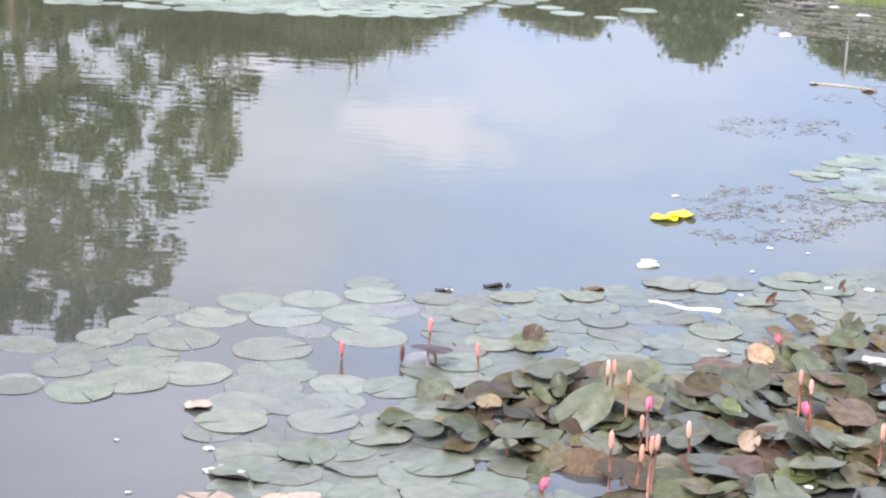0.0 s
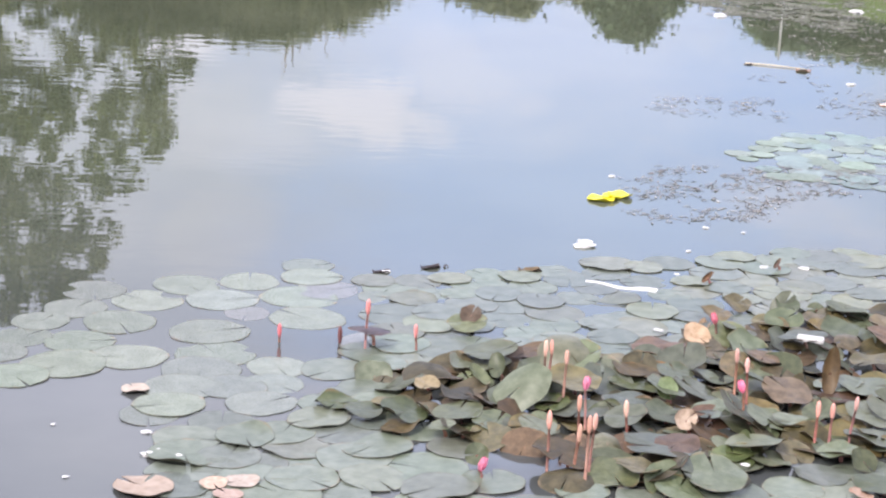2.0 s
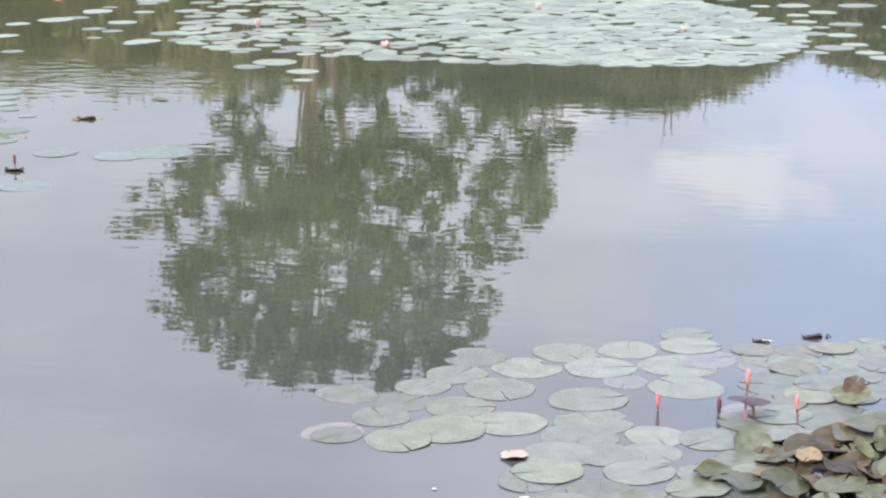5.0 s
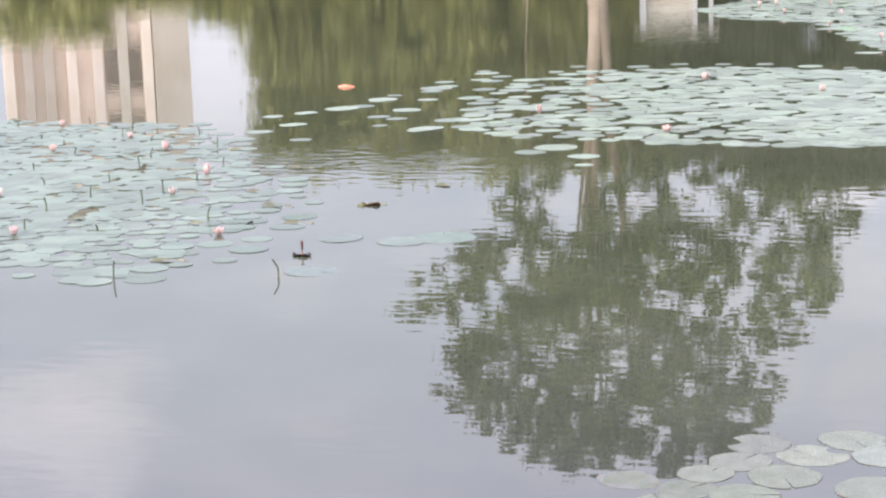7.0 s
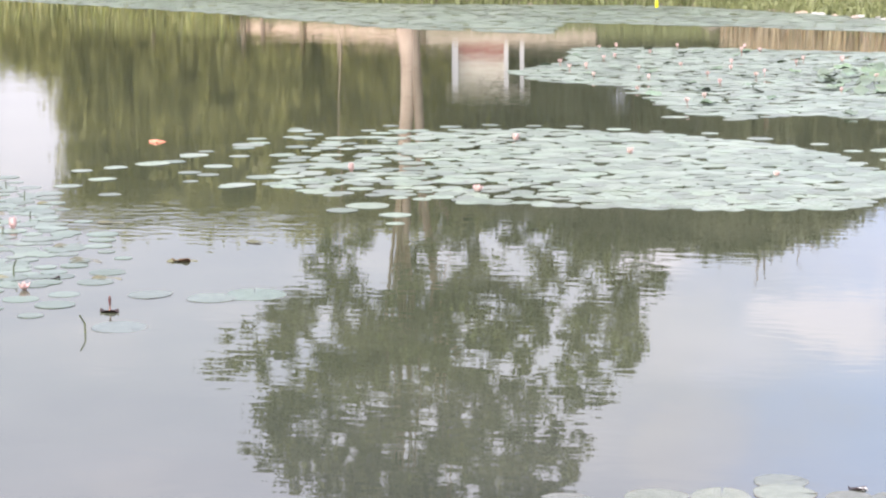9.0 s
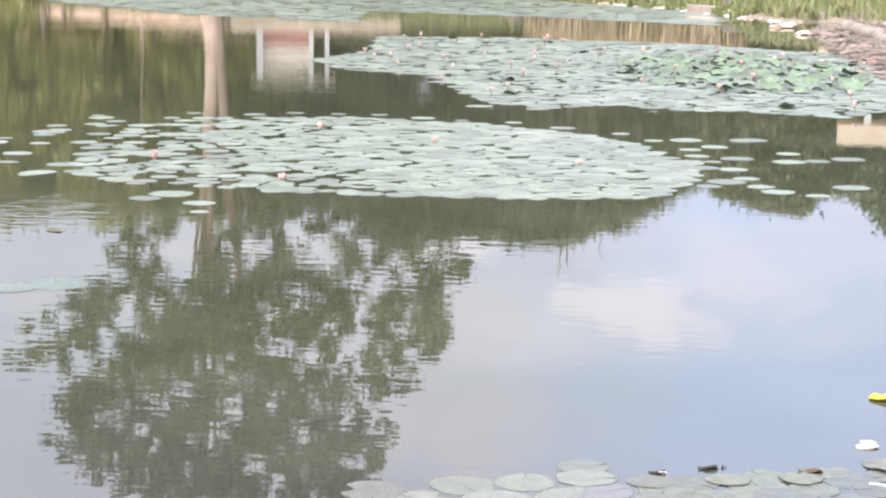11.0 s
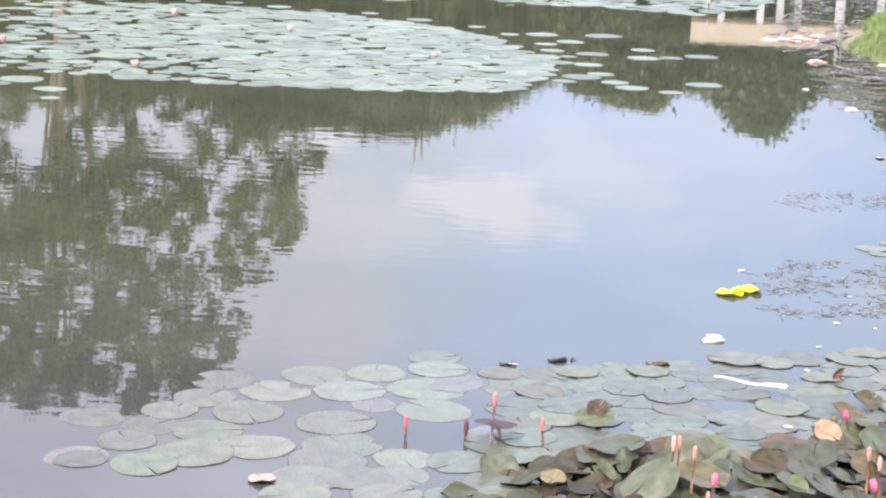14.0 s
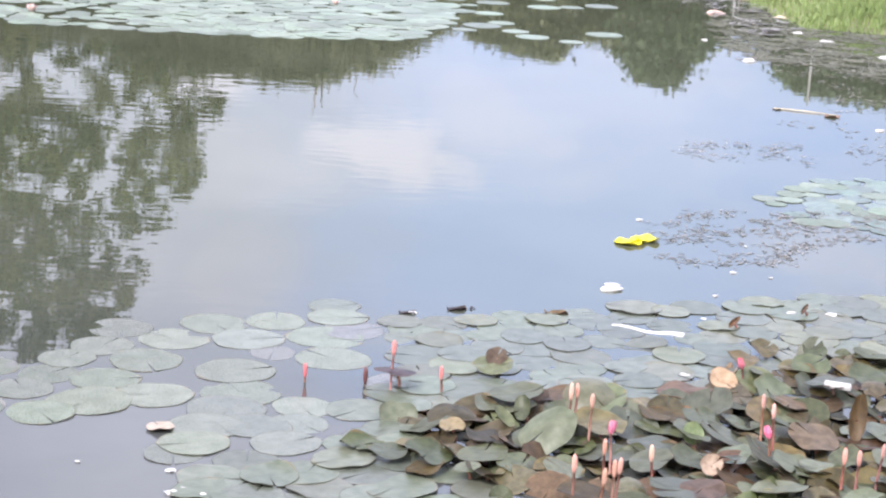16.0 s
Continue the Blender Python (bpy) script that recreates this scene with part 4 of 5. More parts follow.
raised_leaf(TAN[0], 1.08, 6.16, 0.05, 0.050, 33, 10, 310, "peach-coloured dead lily leaf standing on edge")
raised_leaf(DEEP[1], 0.87, 5.42, 0.03, 0.062, 10, 14, 20, GREEN)
raised_leaf(OLD[5], 1.17, 5.89, 0.04, 0.059, 25, 0, 70, BROWN)
raised_leaf(OLD[0], 1.27, 5.95, 0.05, 0.060, 6, 8, 250, BROWN)
raised_leaf(DEEP[11], 1.23, 5.87, 0.03, 0.063, 8, 10, 20, GREEN)
raised_leaf(OLD[0], 1.28, 5.60, 0.06, 0.082, 13, 4, 130, "round reddish brown lily leaf propped on its stalk")
raised_leaf(LONG, 1.43, 5.70, 0.09, 0.079, 70, 8, 90, "narrow brown lily leaf standing upright")
raised_leaf(DEEP[5], 1.56, 5.72, 0.04, 0.096, 3, 8, 20, GREEN)
raised_leaf(DEEP[4], 1.58, 5.47, 0.06, 0.085, 15, 0, 130, GREEN)
raised_leaf(OLD[2], 1.44, 5.63, 0.03, 0.079, 3, 6, 200, BROWN)
raised_leaf(OLD[1], 1.38, 6.36, 0.03, 0.056, 4, 0, 250, BROWN)
raised_leaf(ARCH, 1.46, 6.30, 0.04, 0.038, 11, 0, 310, "small olive gold lily leaf lying low")
raised_leaf(OLD[3], 1.55, 6.39, 0.03, 0.044, 16, 0, 200, BROWN)
raised_leaf(ARCH, 1.41, 6.15, 0.04, 0.039, 9, 0, 310, "small olive gold lily leaf lying low")
raised_leaf(ARCH, 1.60, 6.18, 0.05, 0.047, 19, 0, 200, "small olive gold lily leaf lying low")
raised_leaf(OLD[4], 1.75, 6.21, 0.05, 0.091, 6, 14, 200, BROWN)
raised_leaf(DEEP[8], 1.48, 6.61, 0.03, 0.046, 14, 0, 310, GREEN)
raised_leaf(TENT, 1.57, 6.55, 0.04, 0.035, 62, 20, 200, GREEN)
raised_leaf(DEEP[9], 1.69, 6.57, 0.03, 0.087, 3, 14, 200, GREEN)
raised_leaf(OLD[5], 1.61, 6.50, 0.03, 0.053, 11, 10, 70, BROWN)
raised_leaf(DEEP[7], 1.12, 5.41, 0.04, 0.107, 5, 22, 130, "long grey-green lily leaf sloping down to the water")
raised_leaf(DARK[2], 1.20, 5.33, 0.02, 0.082, -3, 12, 20, BROWN)
raised_leaf(DEEP[0], 1.03, 5.17, 0.02, 0.096, -5, -4, 20, GREEN)
raised_leaf(DEEP[10], 1.04, 5.10, 0.012, 0.085, -3, 0, 70, GREEN)
raised_leaf(DEEP[2], 1.25, 5.37, 0.04, 0.065, 9, 6, 200, GREEN)
raised_leaf(DEEP[6], 1.35, 5.46, 0.04, 0.056, 15, -20, 70, GREEN)
raised_leaf(DEEP[1], 1.47, 5.27, 0.03, 0.089, -1, 4, 130, GREEN)
raised_leaf(DEEP[3], 1.40, 5.09, 0.03, 0.043, 37, 10, 310, GREEN)
raised_leaf(DEEP[8], 0.92, 4.93, 0.03, 0.076, 11, 24, 200, GREEN)
raised_leaf(DEEP[0], 1.41, 4.92, 0.03, 0.081, 0, 0, 310, GREEN)
raised_leaf(TAN[0], 1.34, 4.86, 0.02, 0.035, -0, 10, 130, "peach-coloured dead lily leaf lying on pads")
raised_leaf(DEEP[6], 0.29, 4.99, 0.05, 0.035, 57, 10, 200, GREEN)
raised_leaf(DEEP[11], 0.74, 5.80, 0.04, 0.065, 1, 8, 250, GREEN)
raised_leaf(DEEP[9], 0.81, 5.67, 0.035, 0.082, -1, 6, 200, GREEN)
raised_leaf(DEEP[10], 0.62, 5.44, 0.03, 0.092, -0, -6, 250, GREEN)
raised_leaf(DEEP[2], 1.01, 5.64, 0.03, 0.086, 3, 10, 130, GREEN)
raised_leaf(DEEP[5], 1.03, 5.48, 0.03, 0.070, 7, -10, 250, GREEN)
raised_leaf(DEEP[3], 1.33, 5.30, 0.02, 0.079, 0, 8, 250, GREEN)
raised_leaf(DEEP[7], 0.92, 5.27, 0.02, 0.077, 0, 6, 200, GREEN)
raised_leaf(DEEP[0], 0.54, 5.49, 0.03, 0.059, 8, -10, 250, GREEN)
raised_leaf(DARK[0], 1.29, 5.24, 0.015, 0.081, -3, 8, 70, BROWN)
raised_leaf(DEEP[2], 0.31, 6.26, 0.03, 0.07, 5, 0, 10, GREEN)
raised_leaf(OLD[2], 0.32, 6.29, 0.05, 0.04, 45, 0, 60, BROWN)
raised_leaf(DUSKY[0], -0.02, 6.05, 0.07, 0.072, -9, 6, 0, "dark purplish lily leaf held flat above the water")
# the dark tangle low in the bed, some leaves shade-coloured, then loose leaves above
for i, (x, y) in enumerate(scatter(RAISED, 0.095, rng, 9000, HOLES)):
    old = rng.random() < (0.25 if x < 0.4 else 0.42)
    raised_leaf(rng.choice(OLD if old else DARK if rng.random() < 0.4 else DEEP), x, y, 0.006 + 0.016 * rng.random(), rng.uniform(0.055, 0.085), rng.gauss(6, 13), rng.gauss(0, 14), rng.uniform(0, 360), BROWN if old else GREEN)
for i, (x, y) in enumerate(scatter(RAISED, 0.2, rng, 3000, HOLES)):
    if x < 0.36:
        continue
    raised_leaf(rng.choice(DEEP + OLD[:2]), x, y, 0.03 + 0.03 * rng.random(), rng.uniform(0.06, 0.095), rng.gauss(-2, 8), rng.gauss(0, 9), rng.uniform(0, 360), GREEN)

for x, y, r, tilt_, mesh_ in ((1.24, 6.95, 0.03, 70, LONG), (1.55, 7.18, 0.025, 65, LONG), (1.47, 6.62, 0.06, 60, TENT), (1.3, 6.62, 0.055, 20, OLD[1]), (1.2, 6.48, 0.06, 8, OLD[3]), (1.36, 6.4, 0.055, 12, OLD[5]), (1.55, 6.42, 0.07, 10, OLD[1]), (1.8, 6.4, 0.08, 12, OLD[3])):
    raised_leaf(mesh_, x, y, 0.03, r, tilt_, 5, 40 * x, BROWN if mesh_ is not TENT else GREEN)

# ---------------------------------------------------------------- lotus beds
ISLAND = [(-5.0, 15.2), (-5.2, 18.2), (-4.77, 19.6), (-3.36, 19.9), (-1.88, 19.5), (-0.69, 18.62), (-0.12, 17.57), (0.3, 15.89), (-0.08, 14.38), (-1.34, 14.1), (-2.93, 14.19), (-4.01, 14.39)]
LPAD = [pad_mesh("lotus_pad", LOTUS, 80 + s, cup=0.008, wave=0.006, notch=0.03, thick=0.045, seg=20) for s in range(5)]
SPARSE = [(-3.36, 10.25, 0.186), (-3.57, 10.1, 0.144), (-3.95, 10.14, 0.13), (-3.77, 9.23, 0.15), (-6.26, 16.24, 0.167), (-6.48, 15.9, 0.114), (-5.49, 15.53, 0.102), (-6.68, 15.61, 0.101), (-6.27, 15.08, 0.121), (-6.38, 14.61, 0.118), (-5.83, 14.17, 0.091), (-5.02, 14.92, 0.152), (-5.3, 17.09, 0.132), (-3.78, 13.63, 0.126), (-3.65, 13.9, 0.171), (-3.33, 13.47, 0.124), (-3.23, 13.06, 0.07), (-5.8, 19.31, 0.134), (-5.68, 18.69, 0.115), (-5.19, 18.65, 0.143), (-6.12, 16.95, 0.147), (-5.9, 17.89, 0.167), (-4.51, 27.03, 0.222), (-4.87, 34.77, 0.207), (-2.34, 23.11, 0.171), (-2.08, 21.45, 0.159), (-1.41, 21.28, 0.142), (-2.87, 24.74, 0.184), (-1.81, 22.8, 0.101), (-1.32, 14.8, 0.088)]
SPARSE_EAST = [(0.5, 15.39, 0.16), (0.76, 15.14, 0.112), (0.88, 14.85, 0.132), (1.47, 15.21, 0.154), (1.17, 14.69, 0.098), (1.08, 16.84, 0.15), (1.33, 16.93, 0.113), (1.61, 17.12, 0.153), (1.11, 17.44, 0.116), (0.79, 18.49, 0.192), (0.2, 18.4, 0.163), (0.46, 17.88, 0.132), (0.19, 16.6, 0.172), (0.64, 16.97, 0.151), (0.07, 15.18, 0.18), (0.33, 16.26, 0.145)]
LDIM = [pad_mesh("lotus_pad", LOTUS_DIM, 86 + s, cup=0.0, wave=0.004, notch=0.03, thick=0.012, seg=20) for s in range(2)]
for i, (x, y, r) in enumerate(SPARSE + SPARSE_EAST):
    lay(LDIM if i < 4 else LPAD, x, y, r, 0.002 + rng.random() * 0.002, rng, "pale green round lotus pad floating by itself", "scattered lotus pads", "lotus_pad", "lotus pad", tilt=0.4)
isle = [(x, y) for x, y in scatter(ISLAND, 0.122, rng, 46000) if rng.random() < min(0.97, 0.42 + 0.55 * (x + 5.2) / 3.4)]
fringe = scatter([(-6.2, 16.0), (-6.1, 19.4), (-4.7, 20.2), (-3.3, 20.3), (-1.8, 19.9), (-0.4, 18.9), (0.5, 17.6), (0.7, 15.6), (-0.05, 14.3), (-4.2, 14.3), (-5.3, 14.8)], 0.42, rng, 1500, [(x, y, 0.3) for x, y in isle])
isle = sorted(isle + fringe, key=lambda p: p[1])
for x, y in isle[:190]:
    lay(LPAD, x, y, rng.uniform(0.07, 0.125) + (0.014 if x > -2.6 else 0.0), 0.0012 + rng.random() * 0.003, rng, "pale green round lotus pad afloat", "lotus pads of the middle bed", "lotus_pad", "lotus pad", tilt=0.7)


def pad_stuff(name, spots, lo, hi, label, seed, tilt=0.006, lift=0.004, material=None):
    """Far pads joined into one object."""
    q = random.Random(seed)
    V, F = [], []
    for x, y in spots:
        r, t0, tx, ty, z = q.uniform(lo, hi), q.uniform(0, 6.28), q.gauss(0, tilt), q.gauss(0, tilt), 0.002 + q.random() * lift
        b = len(V)
        for rr, dz in ((1.0, 0.0), (0.97, -0.012)):
            for k in range(14):
                a = t0 + 6.283 * k / 14
                dx, dy = r * rr * math.cos(a), r * rr * math.sin(a) * 0.95
                V.append((x + dx, y + dy, z + dx * tx + dy * ty + dz))
        F.append(tuple(range(b, b + 14)))
        F += [(b + k, b + 14 + k, b + 14 + (k + 1) % 14, b + (k + 1) % 14) for k in range(14)]
    me = mesh_of(name, V, F, material or LOTUS_FAR, smooth=False)
    tagged(new(name, me), label, "lotus pads", kind="stuff")


LOTUS_FAR = surface("far_lotus_pads", (0.140, 0.176, 0.128), (0.205, 0.245, 0.186), 0.5, 1.0, per_piece=True, spread=0.25)
LOTUS_GREY = surface("sunken_lotus_pads", (0.086, 0.124, 0.092), (0.142, 0.184, 0.140), 0.38, 1.0, 0.2, spec=0.4, per_piece=True, spread=0.22)
BED = [(-5.2, 34.6), (-2.85, 35.01), (0.3, 33.9), (2.6, 32.0), (3.1, 27.5), (2.95, 23.4), (2.6, 22.0), (1.83, 21.0), (1.08, 21.4), (0.15, 21.5), (-0.49, 22.0), (-1.2, 21.4), (-1.94, 21.9), (-2.34, 23.1), (-3.14, 25.8), (-4.37, 26.5), (-5.2, 28.4), (-4.7, 30.8)]
LEFT = [(-10.32, 15.38), (-8.74, 15.23), (-7.38, 15.08), (-6.44, 14.06), (-5.3, 12.15), (-4.8, 11.2), (-4.65, 10.32), (-4.6, 9.61), (-4.62, 9.12), (-4.8, 8.75), (-5.29, 8.85), (-6.24, 9.19)]
LEFT_CORE = [(-9.9, 15.0), (-7.4, 14.6), (-6.1, 12.6), (-5.3, 10.9), (-5.0, 9.6), (-5.4, 9.2), (-6.6, 9.8)]
LEFT_RIM = [(-7.9, 15.3), (-7.0, 15.2), (-5.7, 13.2), (-4.6, 11.5), (-4.25, 10.2), (-4.4, 8.9), (-5.3, 8.7), (-5.6, 11.5), (-7.0, 14.4)]
STRIP = [(-28.6, 60.4), (-16.8, 49.4), (-10.3, 41.9), (-6.6, 39.8), (-6.98, 45.1), (-3, 43.4), (0.9, 40.8), (1.3, 44.2), (0.1, 48.0), (-2.0, 51.0), (-5.3, 56.0), (-14.4, 57.2), (-22, 63.7), (-33, 69)]
PATCH = [(1.76, 9.33), (2.2, 9.89), (2.8, 10.0), (3.16, 9.85), (2.81, 8.66), (2.32, 8.64), (2.02, 8.74), (1.86, 8.85)]
pad_stuff("lotus_bed", isle[190:], 0.076, 0.136, "dense pale green lotus pads of the middle bed", 2)
pad_stuff("lotus_bed", [p for p in scatter(BED, 0.17, rng, 50000) if rng.random() < 0.95], 0.1, 0.165, "dense bed of pale green lotus pads", 3, 0.008, 0.006)
sunken = [p for p in scatter(LEFT, 0.098, rng, 26000) if rng.random() < (0.97 if inside(LEFT_CORE, *p) else 0.66)]
sunken += scatter(LEFT_RIM, 0.24, rng, 1400, [(x, y, 0.16) for x, y in sunken])
pad_stuff("lotus_bed", sunken, 0.05, 0.115, "broken bed of half sunken grey-green lotus pads", 4, 0.004, 0.002, LOTUS_GREY)
pad_stuff("lotus_bed", scatter(STRIP, 0.32, rng, 60000), 0.2, 0.3, "strip of lotus pads along the far bank", 5)
for x, y in scatter(PATCH, 0.11, rng, 3500):
    if rng.random() < 0.1:
        continue
    lay(LPAD if rng.random() < 0.4 else LDIM, x, y, rng.uniform(0.055, 0.1), 0.001 + rng.random() * 0.002, rng, "pale green round lotus pad afloat by the weed", "lotus pads by the weed", "lotus_pad", "lotus pad", tilt=0.6)

# ---------------------------------------------------------------- buds and flowers
def bud_mesh(name, material, length, radius, seed):
    """A pointed bud with four overlapping sepals."""
    v, f, n, k = [], [], 12, 9
    for i in range(k):
        t = i / (k - 1)
        r = radius * min(0.5 + 1.4 * t, 1.0) * (1.0 if t < 0.62 else math.sqrt(max(0.02, 1 - ((t - 0.62) / 0.39) ** 2)))
        for j in range(n):
            a = 2 * math.pi * j / n
            lobe = 1 + 0.10 * math.cos(4 * a + seed + t)
            v.append((r * lobe * math.cos(a), r * lobe * math.sin(a), length * t))
    for i in range(k - 1):
        for j in range(n):
            f.append((i * n + j, i * n + (j + 1) % n, (i + 1) * n + (j + 1) % n, (i + 1) * n + j))
    f += [tuple(reversed(range(n))), tuple((k - 1) * n + j for j in range(n))]
    return mesh_of(name, v, f, material)


BUD_MESH = [bud_mesh("bud", BUD, 1.0, 0.135, s) for s in range(3)]
ROSE_MESH = bud_mesh("bud", ROSE, 1.0, 0.14, 2)
DARK_MESH = bud_mesh("bud", BUD_DARK, 1.0, 0.13, 1)


def water_lily_bud(x, y, top, length=0.075, dark=False, lean=(0, 0)):
    e = empty("water_lily", pose(x, y, 0), "dark closed water lily bud on a thin stalk" if dark else "closed coral pink water lily bud on a thin red stalk", "flower bud", "water lily buds")
    foot = max(top - length, 0.0)
    v, f = tube([(-lean[0], -lean[1], -0.12), (-lean[0] * 0.5, -lean[1] * 0.5, foot * 0.5), (0, 0, foot + 0.004)], [0.0045, 0.004, 0.0036], 7)
    part_mesh("stalk", mesh_of("stalk", v, f, STEM), e)
    part_mesh("bud", DARK_MESH if dark else ROSE_MESH if x < 0.3 else random.choice(BUD_MESH), e, "", pose(0, 0, foot, -lean[1] * 200, lean[0] * 200, random.uniform(0, 90)) @ Matrix.Diagonal((length, length, length, 1)))


BUDS = [(-0.03, 6.03, 0.172), (-0.32, 6.07, 0.066), (0.13, 6.02, 0.096), (0.52, 5.58, 0.2), (0.54, 5.59, 0.197), (0.58, 5.52, 0.189), (0.58, 5.1, 0.197), (0.49, 5.01, 0.178), (0.57, 4.97, 0.157), (0.59, 4.91, 0.205), (0.61, 4.96, 0.193), (0.73, 5.21, 0.146),
        (1.1, 5.53, 0.211), (1.13, 5.51, 0.189), (1.29, 5.23, 0.158), (1.33, 5.22, 0.156), (1.41, 5.27, 0.161), (1.77, 6.27, 0.122)]
for x, y, z in BUDS:
    water_lily_bud(x, y, z, random.uniform(0.046, 0.055) if z > 0.1 else 0.05, lean=(random.uniform(-0.015, 0.015), random.uniform(-0.01, 0.01)))
water_lily_bud(-0.12, 6.08, 0.055, 0.06, True)
water_lily_bud(-3.98, 9.62, 0.09, 0.055, True)


def petal_mesh(name, material, length, width, curve):
    v, f = [], []
    for i in range(6):
        t = i / 5
        w = width * math.sin(math.pi * (0.12 + 0.86 * t)) ** 0.8
        for s, dz in ((-1, 0.0), (0, -0.18), (1, 0.0)):
            v.append((length * t * math.cos(curve * t * 0.3), s * w, length * curve * t * t * 0.5 - dz * -w))
    for i in range(5):
        for s in range(2):
            f.append((i * 3 + s, i * 3 + 3 + s, i * 3 + 4 + s, i * 3 + 1 + s))
    n = len(v)
    v += [(a, b, c - 0.02 * length) for a, b, c in v]
    f += [tuple(reversed([q + n for q in face])) for face in f]
    return mesh_of(name, v, f, material)


PETAL_P, PETAL_L = petal_mesh("petal", PINK, 1.0, 0.22, 0.9), petal_mesh("petal", PALE_PINK, 1.0, 0.24, 1.0)


def flower(x, y, z, size, petal, label, open_=35.0, lean=10.0):
    """A half open lily: outer and inner petals about a heart, on a stalk."""
    e = empty("water_lily", pose(x, y, 0), label, "flower", "open water lilies")
    v, f = tube([(0.01, 0.0, -0.12), (0.005, 0, z * 0.5), (0, 0, z)], [size * 0.09] * 3, 6)
    part_mesh("stalk", mesh_of("stalk", v, f, STEM), e)
    tip = random.uniform(0, 360)
    for ring, count, rise, s in ((0, 6, open_, 1.0), (1, 5, open_ + 27, 0.85)):
        for k in range(count):
            part_mesh("petal", petal, e, "", pose(0, 0, z) @ pose(0, 0, 0, lean, 0, tip) @ pose(0, 0, 0, 0, -rise, 360 * (k + 0.5 * ring) / count) @ Matrix.Diagonal((size * s, size * s, size * s, 1)))


for x, y, z in ((0.62, 5.33, 0.13), (1.11, 5.44, 0.10), (0.3, 4.94, 0.02), (1.16, 6.26, 0.06), (2.3, 8.11, 0.02)):
    flower(x, y, z, 0.04, PETAL_P, "half open bright pink water lily", 55, 18)
q = random.Random(8)
for poly, n, gap in ((BED, 44, 0.7), (LEFT, 12, 0.8), (ISLAND, 5, 1.2)):
    for x, y in scatter(poly, gap, q, 900)[:n]:
        flower(x, y, 0.0 if poly is not BED else q.uniform(0.02, 0.09), q.uniform(0.05, 0.08), PETAL_L, "pale pink lotus flower among its pads", q.uniform(22, 48), 0)

# leaves held over the lotus beds
LOTUS_UP = [pad_mesh("lotus_leaf", LOTUS_LEAF, 110 + s, cup=0.18, wave=0.09, bend=(-0.4, 0.3, -0.2)[s % 3], notch=0.02, thick=0.03, seg=20) for s in range(6)]
CURLED = pad_mesh("lotus_leaf", PAD_OLIVE, 118, cup=0.07, wave=0.05, oval=0.5, notch=0.02, thick=0.04, seg=18)
TALL = [(-0.5, 25.4), (0.3, 24.3), (1.2, 23.9), (2.3, 23.8), (2.7, 26.0), (2.5, 28.6), (1.1, 31.0), (-0.7, 28.8)]
for x, y in scatter(TALL, 0.29, q, 5000):
    raised_leaf(q.choice(LOTUS_UP), x, y, q.uniform(0.015, 0.06), q.uniform(0.09, 0.15), q.gauss(10, 8), q.gauss(0, 8), q.uniform(0, 360), "green lotus leaf standing over the bed", "standing lotus leaves", "lotus_leaf", "lotus leaf", GREEN_STEM)
for x, y in scatter(BED, 0.75, q, 300)[:40]:
    raised_leaf(q.choice(LOTUS_UP), x, y, q.uniform(0.015, 0.05), q.uniform(0.07, 0.13), q.gauss(0, 8), q.gauss(0, 8), q.uniform(0, 360), "curled green lotus leaf standing just above the bed", "standing lotus leaves", "lotus_leaf", "lotus leaf", GREEN_STEM)
for x, y in [(-4.16, 11.25), (-4.39, 10.58), (-4.79, 11.19), (-5.12, 11.67), (-6.09, 13.6), (-5.83, 10.55), (-3.91, 12.06), (-5.24, 12.73), (-4.74, 11.11)] + scatter(LEFT, 0.8, q, 600)[:14]:
    raised_leaf(CURLED, x, y, -0.003, 0.10, 3, 2, q.uniform(-20, 20), "curled olive lotus leaf lying on the water", "standing lotus leaves", "lotus_leaf", "lotus leaf", GREEN_STEM)
for x, y in scatter(LEFT, 0.42, q, 900)[:40] + [(-3.89, 9.07)]:
    h = q.uniform(0.04, 0.10)
    v, f = tube([(0, 0, -0.15), (q.gauss(0, 0.004), 0, h * 0.5), (q.gauss(0, 0.009), q.gauss(0, 0.01), h)], [0.006, 0.005, 0.004], 6)
    s = new("lotus_stalk", mesh_of("lotus_stalk", v, f, GREEN_STEM))
    s.matrix_basis = pose(x, y, 0)
    tagged(s, "bare dark lotus stalk standing in the water", "stalk", "bare lotus stalks")


